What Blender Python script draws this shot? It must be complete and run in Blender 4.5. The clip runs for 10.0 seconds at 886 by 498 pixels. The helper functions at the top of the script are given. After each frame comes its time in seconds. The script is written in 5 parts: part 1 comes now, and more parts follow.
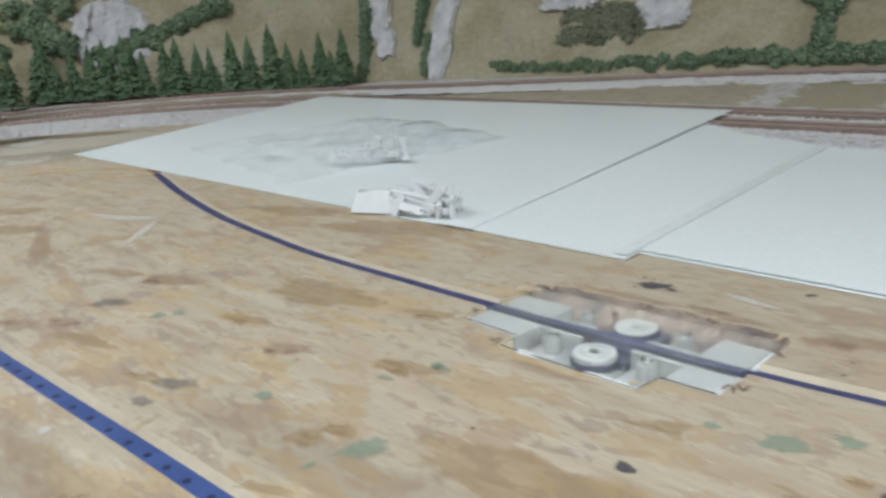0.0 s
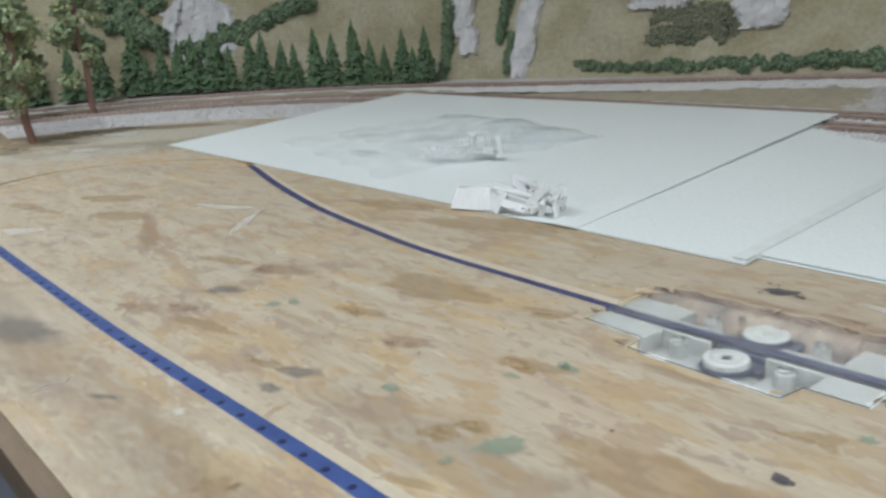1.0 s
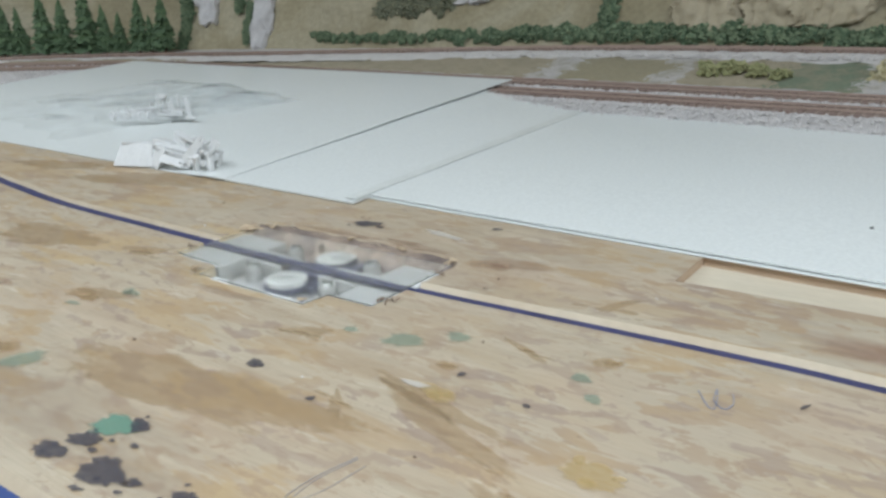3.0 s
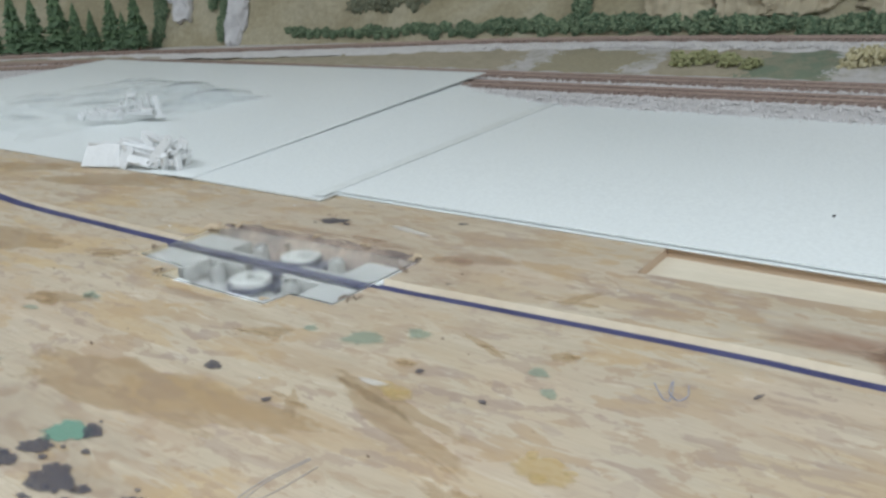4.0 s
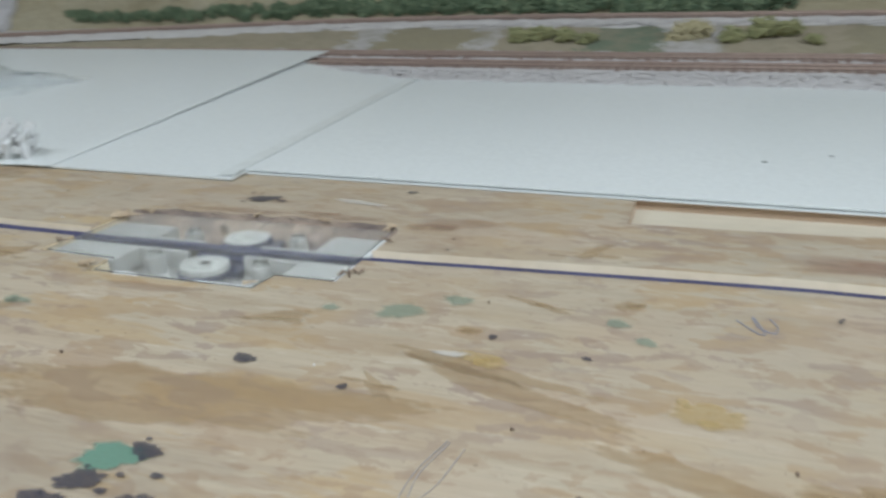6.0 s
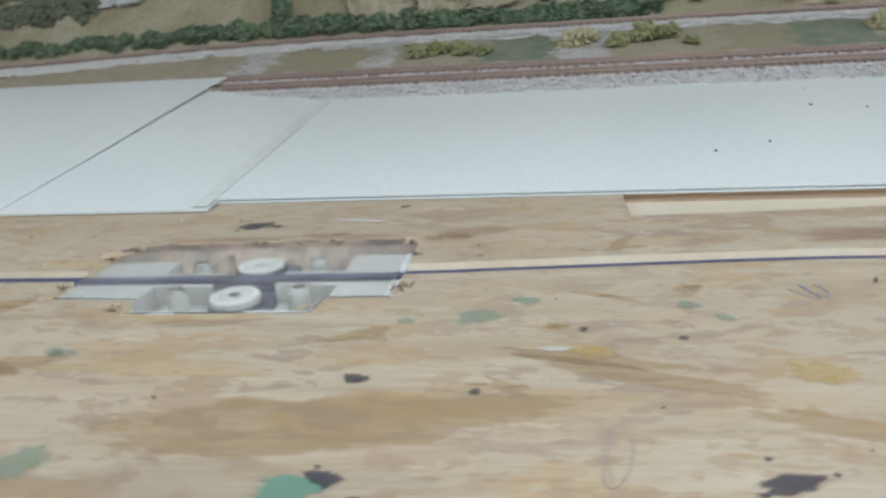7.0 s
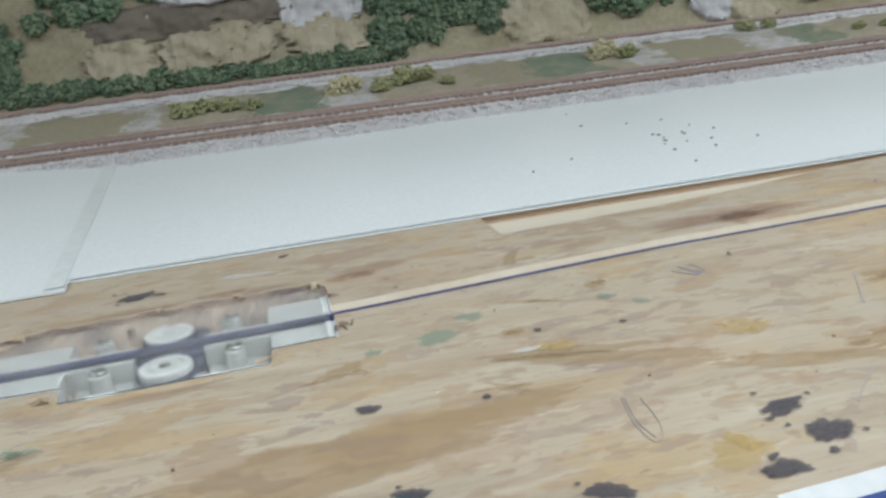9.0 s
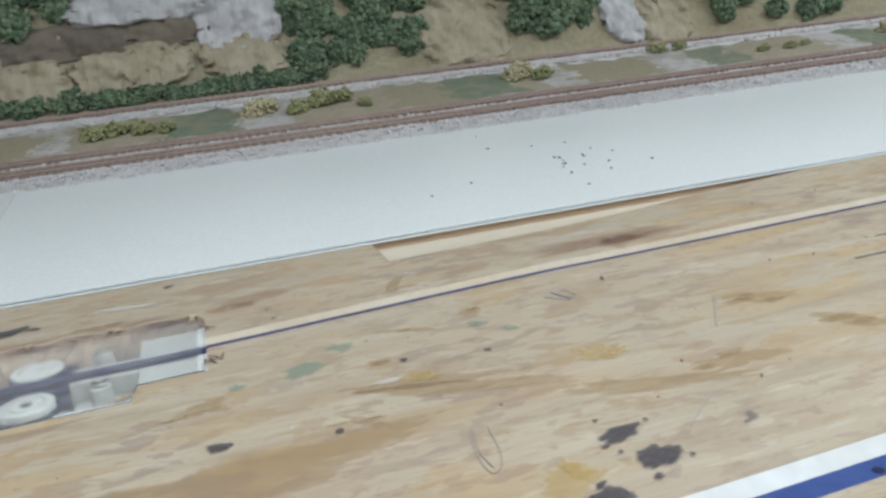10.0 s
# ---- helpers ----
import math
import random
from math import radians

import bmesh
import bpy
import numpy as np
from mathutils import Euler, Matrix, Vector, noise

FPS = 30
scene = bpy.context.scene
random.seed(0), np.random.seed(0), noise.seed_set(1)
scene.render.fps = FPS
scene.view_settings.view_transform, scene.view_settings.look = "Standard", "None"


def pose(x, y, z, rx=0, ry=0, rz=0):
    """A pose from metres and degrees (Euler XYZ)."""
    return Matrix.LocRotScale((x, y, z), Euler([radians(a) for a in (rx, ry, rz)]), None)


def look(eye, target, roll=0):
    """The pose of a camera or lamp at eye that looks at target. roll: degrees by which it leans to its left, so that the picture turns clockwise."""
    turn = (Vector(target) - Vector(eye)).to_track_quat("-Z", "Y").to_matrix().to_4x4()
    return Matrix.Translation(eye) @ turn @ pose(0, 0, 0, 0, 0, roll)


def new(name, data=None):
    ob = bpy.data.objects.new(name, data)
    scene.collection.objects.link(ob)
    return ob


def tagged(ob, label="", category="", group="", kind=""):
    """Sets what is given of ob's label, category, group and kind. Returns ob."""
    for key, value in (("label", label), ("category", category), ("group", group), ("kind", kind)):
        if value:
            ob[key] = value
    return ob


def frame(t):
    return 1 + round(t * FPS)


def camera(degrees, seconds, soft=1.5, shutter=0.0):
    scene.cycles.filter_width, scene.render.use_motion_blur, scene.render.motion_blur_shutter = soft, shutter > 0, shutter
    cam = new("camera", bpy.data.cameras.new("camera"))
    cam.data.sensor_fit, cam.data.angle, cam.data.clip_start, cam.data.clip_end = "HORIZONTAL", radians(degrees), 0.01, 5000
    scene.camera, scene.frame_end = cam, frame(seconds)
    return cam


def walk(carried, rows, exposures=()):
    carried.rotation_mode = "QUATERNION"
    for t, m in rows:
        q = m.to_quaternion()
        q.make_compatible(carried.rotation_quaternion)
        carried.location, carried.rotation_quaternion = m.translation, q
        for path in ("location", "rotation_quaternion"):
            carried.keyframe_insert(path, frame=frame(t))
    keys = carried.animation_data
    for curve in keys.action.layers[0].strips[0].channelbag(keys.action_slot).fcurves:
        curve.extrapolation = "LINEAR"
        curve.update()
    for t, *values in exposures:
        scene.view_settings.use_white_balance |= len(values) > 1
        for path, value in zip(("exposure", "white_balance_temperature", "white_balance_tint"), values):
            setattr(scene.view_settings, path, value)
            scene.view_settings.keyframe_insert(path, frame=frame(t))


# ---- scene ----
cam = camera(57.3, 10.0, soft=2.8, shutter=0.5)
PATH = [
    (0, (0.366, -0.525, 0.203), (-1.058, 0.764, -0.354), -4.5),
    (0.5, (0.341, -0.536, 0.205), (-1.154, 0.674, -0.344), -4.2),
    (1, (0.335, -0.552, 0.202), (-1.188, 0.623, -0.346), -3.9),
    (1.5, (0.317, -0.58, 0.207), (-1.229, 0.565, -0.338), -3.8),
    (1.8, (0.343, -0.581, 0.195), (-1.21, 0.556, -0.348), -3.9),
    (2, (0.398, -0.556, 0.178), (-1.073, 0.672, -0.395), -3.0),
    (2.5, (0.466, -0.506, 0.18), (-0.759, 0.949, -0.439), -1.3),
    (2.7, (0.475, -0.496, 0.177), (-0.721, 0.984, -0.437), -1.5),
    (3.8, (0.486, -0.477, 0.18), (-0.654, 1.04, -0.454), -2.5),
    (4, (0.491, -0.476, 0.178), (-0.651, 1.039, -0.456), -2.7),
    (4.5, (0.505, -0.48, 0.184), (-0.661, 1.019, -0.443), -2.9),
    (5, (0.501, -0.479, 0.188), (-0.685, 1.008, -0.431), -3.1),
    (5.5, (0.467, -0.46, 0.167), (-0.672, 1.069, -0.437), -2.7),
    (5.8, (0.403, -0.478, 0.15), (-0.496, 1.191, -0.487), -2.4),
    (6, (0.36, -0.509, 0.152), (-0.292, 1.262, -0.511), -1.7),
    (6.2, (0.353, -0.522, 0.161), (-0.202, 1.278, -0.512), -1.4),
    (7.3, (0.218, -0.549, 0.152), (0.105, 1.346, -0.478), -4.6),
    (7.5, (0.192, -0.553, 0.153), (0.242, 1.345, -0.476), -4.6),
    (8, (0.151, -0.544, 0.154), (0.406, 1.345, -0.454), -5.0),
    (8.5, (0.157, -0.561, 0.153), (0.498, 1.319, -0.435), -5.9),
    (9, (0.156, -0.568, 0.163), (0.521, 1.311, -0.419), -6.3),
    (9.5, (0.21, -0.588, 0.168), (0.702, 1.267, -0.395), -5.8),
    (10, (0.195, -0.579, 0.167), (0.7, 1.274, -0.391), -6.0),
]
walk(cam, [(t, look(eye, target, roll)) for t, eye, target, roll in PATH], [(0, 0.17, 6500, 10), (2.5, 0.17, 6480, 10), (4, 0.17, 6400, 10), (5.5, 0.12, 6400, 10), (6, 0.0, 6380, 10), (6.6, 0.04, 6380, 10), (7.5, 0.20, 6400, 10), (10, 0.14, 6380, 10)])

# ---- light ----
world = bpy.data.worlds.new("room_air")
scene.world = world
world.use_nodes = True
world.node_tree.nodes["Background"].inputs[0].default_value = (0.75, 0.87, 1.0, 1)
world.node_tree.nodes["Background"].inputs[1].default_value = 0.10


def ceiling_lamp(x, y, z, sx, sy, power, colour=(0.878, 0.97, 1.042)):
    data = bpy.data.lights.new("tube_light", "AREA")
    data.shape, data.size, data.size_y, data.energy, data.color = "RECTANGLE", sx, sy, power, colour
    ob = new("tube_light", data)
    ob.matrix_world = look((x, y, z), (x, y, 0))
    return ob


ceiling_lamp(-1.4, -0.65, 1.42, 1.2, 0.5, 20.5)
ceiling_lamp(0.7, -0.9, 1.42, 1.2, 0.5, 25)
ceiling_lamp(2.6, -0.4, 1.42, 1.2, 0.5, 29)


# ---- materials ----
def mat_base(name, rough=0.6, metal=0.0, spec=0.5):
    m = bpy.data.materials.new(name)
    m.use_nodes = True
    b = m.node_tree.nodes["Principled BSDF"]
    b.inputs["Roughness"].default_value = rough
    b.inputs["Metallic"].default_value = metal
    b.inputs["Specular IOR Level"].default_value = spec
    return m, m.node_tree, b


def node(nt, kind, **values):
    n = nt.nodes.new(kind)
    for key, v in values.items():
        n.inputs[key].default_value = v
    return n


def coords(nt, scale=(1, 1, 1), turn=0.0):
    tc = nt.nodes.new("ShaderNodeTexCoord")
    mp = nt.nodes.new("ShaderNodeMapping")
    mp.inputs["Scale"].default_value = scale
    mp.inputs["Rotation"].default_value = (0, 0, turn)
    nt.links.new(tc.outputs["Object"], mp.inputs["Vector"])
    return mp.outputs["Vector"]


def noise_of(nt, vec, scale, detail=4.0, rough=0.55, distort=0.0):
    n = nt.nodes.new("ShaderNodeTexNoise")
    n.inputs["Scale"].default_value = scale
    n.inputs["Detail"].default_value = detail
    n.inputs["Roughness"].default_value = rough
    n.inputs["Distortion"].default_value = distort
    nt.links.new(vec, n.inputs["Vector"])
    return n.outputs["Fac"]


def ramp(nt, fac, stops):
    r = nt.nodes.new("ShaderNodeValToRGB")
    el = r.color_ramp.elements
    while len(el) < len(stops):
        el.new(0.5)
    for e, (p, c) in zip(el, stops):
        e.position, e.color = p, (*c, 1) if len(c) == 3 else c
    nt.links.new(fac, r.inputs[0])
    return r.outputs["Color"]


def grey(v):
    return (v, v, v)


def mix(nt, fac, a, b, mode="MIX"):
    n = nt.nodes.new("ShaderNodeMix")
    n.data_type, n.blend_type = "RGBA", mode
    for sock, v in ((n.inputs[0], fac), (n.inputs[6], a), (n.inputs[7], b)):
        if isinstance(v, (int, float)):
            sock.default_value = v
        elif isinstance(v, tuple):
            sock.default_value = (*v, 1)
        else:
            nt.links.new(v, sock)
    return n.outputs[2]


def bump(nt, b, height, strength, dist):
    n = nt.nodes.new("ShaderNodeBump")
    n.inputs["Strength"].default_value = strength
    n.inputs["Distance"].default_value = dist
    nt.links.new(height, n.inputs["Height"])
    nt.links.new(n.outputs[0], b.inputs["Normal"])


def mottled(name, c1, c2, scale, rough=0.7, relief=0.0, fine=None, metal=0.0, stretch=(1, 1, 1), spec=0.4, random_tint=0.0, lump=None):
    """Two colours mixed by noise, with a finer noise over them."""
    m, nt, b = mat_base(name, rough, metal, spec)
    v = coords(nt, stretch)
    n1 = noise_of(nt, v, scale, 5)
    n2 = noise_of(nt, v, fine or scale * 6, 4)
    col = mix(nt, ramp(nt, n1, [(0.3, grey(0)), (0.7, grey(1))]), c1, c2)
    col = mix(nt, 0.5, col, ramp(nt, n2, [(0.25, grey(0.72)), (0.75, grey(1.0))]), "MULTIPLY")
    if random_tint:
        oi = nt.nodes.new("ShaderNodeObjectInfo")
        col = mix(nt, random_tint, col, ramp(nt, oi.outputs["Random"], [(0, grey(0.55)), (1, grey(1.0))]), "MULTIPLY")
    if lump:
        geo = nt.nodes.new("ShaderNodeNewGeometry")
        col = mix(nt, ramp(nt, geo.outputs["Random Per Island"], [(0.35, grey(0)), (0.95, grey(0.85))]), col, lump)
    nt.links.new(col, b.inputs["Base Color"])
    if relief:
        bump(nt, b, n2, 0.6, relief)
    return m


def flakes(nt, col, colours, scale, cut, cover, stretch=2.4, turn=0.06, zone_scale=3.0, zone=(0.35, 0.6), edge=0.012, patchy=9.0):
    """Crisp-edged flakes of old varnish, thick in some parts of the board and thin in others."""
    n = noise_of(nt, coords(nt, (1.0, stretch, stretch), turn), scale, 6, 0.6, 0.45)
    where = ramp(nt, noise_of(nt, coords(nt, (1, 1, 1), turn * 3 + scale), zone_scale, 2), [(zone[0], grey(0.12)), (zone[1], grey(1.0))])
    mask = mix(nt, 1.0, ramp(nt, n, [(cut, grey(0)), (cut + edge, grey(cover))]), where, "MULTIPLY")
    worn = noise_of(nt, coords(nt, (1.0, 9.0, 9.0), 0.03), 45.0, 4, 0.7)
    mask = mix(nt, 0.8, mask, ramp(nt, worn, [(0.3, grey(0.45)), (0.6, grey(1.0))]), "MULTIPLY")
    return mix(nt, mask, col, ramp(nt, noise_of(nt, coords(nt), patchy, 2), [(0.42, colours[0]), (0.58, colours[1])]))


def plywood_mat():
    m, nt, b = mat_base("plywood", 0.62, spec=0.35)
    grain = noise_of(nt, coords(nt, (1.0, 8.0, 8.0), 0.03), 8.0, 8, 0.6, 0.7)
    fine = noise_of(nt, coords(nt, (1.0, 18.0, 18.0), 0.03), 34.0, 5, 0.7)
    col = ramp(nt, grain, [(0.30, (0.405, 0.318, 0.220)), (0.46, (0.462, 0.380, 0.278)), (0.60, (0.492, 0.412, 0.306)), (0.78, (0.535, 0.458, 0.348))])
    col = mix(nt, 0.8, col, ramp(nt, fine, [(0.32, grey(0.80)), (0.56, grey(1.0))]), "MULTIPLY")
    # greyish and reddish drift of the bare wood
    col = mix(nt, ramp(nt, noise_of(nt, coords(nt, (1, 1.6, 1.6)), 3.6, 5, 0.6), [(0.45, grey(0)), (0.7, grey(0.5))]), col, (0.43, 0.385, 0.305))
    col = mix(nt, ramp(nt, noise_of(nt, coords(nt, (1, 2.0, 2.0), 0.4), 5.5, 4, 0.6), [(0.5, grey(0)), (0.68, grey(0.35))]), col, (0.47, 0.335, 0.235))
    # long streaks along the grain, then flakes from large to small
    ochre, amber, brown, mauve = (0.415, 0.288, 0.155), (0.470, 0.335, 0.170), (0.350, 0.245, 0.160), (0.310, 0.235, 0.19)
    col = flakes(nt, col, (amber, ochre), 7.0, 0.540, 0.70, 4.5, 0.05, 2.2, (0.40, 0.55), 0.025)
    col = flakes(nt, col, (ochre, brown), 15.0, 0.545, 0.80, 2.6, 0.07, 3.0, (0.38, 0.58), 0.007)
    col = flakes(nt, col, (ochre, mauve), 27.0, 0.550, 0.80, 2.4, 0.10, 4.0, (0.36, 0.56), 0.008)
    col = flakes(nt, col, (mauve, brown), 48.0, 0.565, 0.68, 2.3, 0.15, 5.0, (0.36, 0.56), 0.014, 12.0)
    col = flakes(nt, col, (brown, mauve), 90.0, 0.610, 0.62, 2.0, 0.0, 7.0, (0.38, 0.56), 0.02, 20.0)
    # rubbed pale places, grey handling dirt, dark specks
    pale = noise_of(nt, coords(nt, (1.0, 4.0, 4.0), 0.02), 26.0, 5, 0.65, 0.3)
    col = mix(nt, ramp(nt, pale, [(0.60, grey(0)), (0.67, grey(0.45))]), col, (0.60, 0.54, 0.435))
    dirt = noise_of(nt, coords(nt), 6.5, 5, 0.65)
    col = mix(nt, ramp(nt, dirt, [(0.52, grey(0)), (0.74, grey(0.28))]), col, (0.35, 0.295, 0.24))
    dots = noise_of(nt, coords(nt, (1.0, 1.6, 1.6)), 150.0, 3, 0.6)
    col = mix(nt, ramp(nt, dots, [(0.69, grey(0)), (0.72, grey(0.7))]), col, (0.24, 0.18, 0.13))
    nt.links.new(col, b.inputs["Base Color"])
    nt.links.new(ramp(nt, grain, [(0.4, grey(0.50)), (0.62, grey(0.68))]), b.inputs["Roughness"])
    bump(nt, b, fine, 0.35, 0.0006)
    return m


def stain_mat(name, colour, cover, scale=45.0, rough=0.55, wear=0.6, crisp=0.12, stretch=3.5):
    """Dried paint or varnish, whole at its core and broken up by the grain towards its rim."""
    m, nt, b = mat_base(name, rough)
    n = noise_of(nt, coords(nt, (1, stretch, 1), 0.03), scale, 8, 0.78, 0.3)
    n2 = noise_of(nt, coords(nt, (1, stretch * 2.5, 1), 0.03), scale * 2.5, 5, 0.75)
    nt.links.new(mix(nt, n2, tuple(c * 0.78 for c in colour), tuple(min(1, c * 1.2) for c in colour)), b.inputs["Base Color"])
    core = nt.nodes.new("ShaderNodeAttribute")
    core.attribute_name = "core"
    lin = nt.nodes.new("ShaderNodeMath")
    lin.operation = "MULTIPLY_ADD"
    nt.links.new(n, lin.inputs[0])
    lin.inputs[1].default_value = wear * 2
    nt.links.new(core.outputs["Fac"], lin.inputs[2])
    lo = 1.4 * wear + crisp
    body = ramp(nt, lin.outputs[0], [(min(0.97, max(0.0, (lo - crisp))), grey(0)), (min(1.0, lo + crisp), grey(cover))])
    nt.links.new(mix(nt, 1.0, body, ramp(nt, n2, [(0.36, grey(1.0)), (0.66, grey(1.0 - 0.75 * wear))]), "MULTIPLY"), b.inputs["Alpha"])
    return m


M_PLY = plywood_mat()
M_PLYCUT = mottled("cut_plywood", (0.66, 0.55, 0.38), (0.55, 0.40, 0.22), 30, 0.7, 0.0003, 200, stretch=(1, 1, 8))
M_POCKET = mottled("dark_brown_pocket_wood", (0.36, 0.275, 0.205), (0.075, 0.055, 0.052), 95, 0.8, 0.001, 160)
M_TORN = mottled("torn_brown_wood", (0.37, 0.285, 0.22), (0.085, 0.066, 0.070), 36, 0.85, 0.0012, 180, stretch=(1, 1.6, 1))
# Navy for the wheel well; the shade of the cavity is put into it
M_WELL = mottled("shaded_navy_well", (0.035, 0.042, 0.085), (0.055, 0.06, 0.10), 50, 0.6)
M_RECWALL = mottled("brown_routed_wall", (0.56, 0.42, 0.30), (0.48, 0.345, 0.24), 30, 0.7, 0.0003, 120, stretch=(1, 1, 6))
M_RECESS = mottled("fresh_routed_wood", (0.67, 0.60, 0.475), (0.60, 0.525, 0.405), 14, 0.7, 0.0004, 90, stretch=(1, 6, 6))
M_EDGE = mottled("stained_table_edge", (0.14, 0.095, 0.06), (0.21, 0.145, 0.09), 12, 0.6, 0.0005, 90, stretch=(1, 6, 6))
M_BLUE = mottled("blue_belt_plastic", (0.026, 0.054, 0.19), (0.054, 0.096, 0.27), 40, 0.5, 0.0003, 260)
M_NAVY = mottled("navy_belt_plastic", (0.030, 0.033, 0.098), (0.056, 0.060, 0.155), 40, 0.5, 0.0003, 260)
M_INNER = mottled("dark_navy_belt", (0.018, 0.023, 0.070), (0.030, 0.036, 0.10), 40, 0.55, 0.0003, 260)
M_LIPWOOD = mottled("pale_wood_groove_wall", (0.62, 0.53, 0.40), (0.54, 0.44, 0.315), 22, 0.6, 0.0002, 140)
M_LIP = mottled("white_groove_wall", (0.68, 0.69, 0.68), (0.61, 0.61, 0.57), 16, 0.55, 0.0002, 120)
M_SHEET = mottled("white_styrene_sheet", (0.80, 0.825, 0.81), (0.77, 0.80, 0.785), 3.0, 0.34, 0, 300, spec=0.5)
M_TAPE = mottled("aged_clear_tape", (0.75, 0.775, 0.755), (0.70, 0.725, 0.70), 20, 0.3, 0, 120)
M_WHITE = mottled("white_plastic", (0.77, 0.775, 0.765), (0.70, 0.705, 0.70), 40, 0.45, 0, 200)
M_GREYPL = mottled("grey_white_plate", (0.37, 0.37, 0.355), (0.29, 0.29, 0.28), 70, 0.5, 0, 200)
M_STEEL = mottled("zinc_steel", (0.55, 0.56, 0.55), (0.40, 0.41, 0.40), 60, 0.28, 0, 300, metal=1.0)
M_BALLAST = mottled("grey_ballast", (0.60, 0.575, 0.56), (0.52, 0.495, 0.485), 60, 0.9, 0.004, 240)
M_STONE = mottled("ballast_stone", (0.66, 0.63, 0.615), (0.60, 0.57, 0.555), 55, 0.9, 0, 240)
M_UPBALLAST = mottled("pale_ballast", (0.72, 0.69, 0.66), (0.62, 0.59, 0.57), 60, 0.9, 0.003, 240)
M_TIE = mottled("brown_ties", (0.33, 0.24, 0.20), (0.25, 0.18, 0.155), 40, 0.8, 0, 200, random_tint=0.35)
M_ROADBED = mottled("brown_weathered_ballast", (0.40, 0.315, 0.27), (0.32, 0.245, 0.205), 70, 0.9, 0.002, 260)
M_RAIL = mottled("rusty_rail", (0.37, 0.275, 0.225), (0.30, 0.215, 0.175), 50, 0.5, 0, 300, metal=0.3)


def bank_mat():
    """Scenic turf laid in stretches of tan, green and bare gravel along the track."""
    m, nt, b = mat_base("scenic_turf_bank", 0.95, spec=0.1)
    v = coords(nt)
    tc = nt.nodes.new("ShaderNodeSeparateXYZ")
    nt.links.new(v, tc.inputs[0])
    wob = noise_of(nt, v, 18, 8, 0.72)
    add = nt.nodes.new("ShaderNodeMath")
    add.operation = "MULTIPLY_ADD"
    nt.links.new(wob, add.inputs[0])
    add.inputs[1].default_value = 0.20
    nt.links.new(tc.outputs[0], add.inputs[2])
    rng = nt.nodes.new("ShaderNodeMapRange")
    rng.inputs["From Min"].default_value, rng.inputs["From Max"].default_value = -1.32, 1.88
    nt.links.new(add.outputs[0], rng.inputs["Value"])
    tan, olive, green, gravel = (0.44, 0.38, 0.28), (0.385, 0.34, 0.235), (0.225, 0.265, 0.19), (0.58, 0.55, 0.525)
    stops = [(-1.4, tan), (-0.27, gravel), (-0.21, olive), (-0.04, gravel), (0.0, tan), (0.15, green), (0.27, gravel), (0.36, tan), (0.52, olive), (0.62, green), (0.75, tan), (0.80, gravel), (0.86, olive), (1.02, gravel), (1.12, green), (1.21, tan), (1.40, gravel), (1.47, green), (1.55, gravel)]
    r = nt.nodes.new("ShaderNodeValToRGB")
    r.color_ramp.interpolation = "CONSTANT"
    el = r.color_ramp.elements
    while len(el) < len(stops):
        el.new(0.9)
    for e, (x, c) in zip(el, stops):
        e.position, e.color = max(0.0, (x + 1.4) / 3.2), (*c, 1)
    nt.links.new(rng.outputs[0], r.inputs[0])
    n2, n3 = noise_of(nt, v, 34, 4, 0.6), noise_of(nt, v, 170, 4, 0.7)
    col = mix(nt, ramp(nt, n2, [(0.44, grey(0)), (0.62, grey(0.62))]), r.outputs["Color"], (0.36, 0.325, 0.235))
    col = mix(nt, 0.7, col, ramp(nt, n3, [(0.3, grey(0.7)), (0.7, grey(1.05))]), "MULTIPLY")
    nt.links.new(col, b.inputs["Base Color"])
    bump(nt, b, n3, 0.8, 0.004)
    return m


def hill_mat():
    m, nt, b = mat_base("painted_hillside", 0.95, spec=0.1)
    v = coords(nt)
    n1, n3 = noise_of(nt, v, 4.0, 5, 0.6, 0.5), noise_of(nt, v, 90, 5, 0.7)
    col = ramp(nt, n1, [(0.3, (0.335, 0.288, 0.18)), (0.5, (0.44, 0.385, 0.262)), (0.7, (0.54, 0.49, 0.365))])
    col = mix(nt, 0.7, col, ramp(nt, n3, [(0.3, grey(0.65)), (0.7, grey(1.05))]), "MULTIPLY")
    nt.links.new(col, b.inputs["Base Color"])
    bump(nt, b, n3, 0.8, 0.006)
    return m


M_BANK, M_HILL = bank_mat(), hill_mat()
M_ROCK = mottled("grey_plaster_rock", (0.694, 0.672, 0.666), (0.47, 0.454, 0.454), 16, 0.9, 0.004, 70)
M_TANROCK = mottled("tan_plaster_rock", (0.512, 0.445, 0.323), (0.378, 0.323, 0.22), 14, 0.95, 0.004, 80)
M_DARKEARTH = mottled("dark_earth", (0.243, 0.203, 0.155), (0.169, 0.142, 0.115), 12, 0.95, 0.004, 80)
M_LEAF = mottled("dark_green_foam_foliage", (0.090, 0.150, 0.088), (0.150, 0.215, 0.128), 30, 0.9, 0, 160, random_tint=0.45, lump=(0.27, 0.33, 0.20))
M_ENDWHITE = mottled("dull_white_plastic", (0.60, 0.605, 0.59), (0.52, 0.525, 0.51), 60, 0.5, 0, 200)
M_LEAF2 = mottled("grey_green_foliage", (0.235, 0.295, 0.165), (0.34, 0.395, 0.24), 40, 0.9, 0, 160, random_tint=0.3, lump=(0.33, 0.33, 0.16))
M_OLIVE = mottled("olive_green_foliage", (0.263, 0.28, 0.134), (0.347, 0.347, 0.179), 50, 0.9, 0, 200, lump=(0.37, 0.36, 0.185))
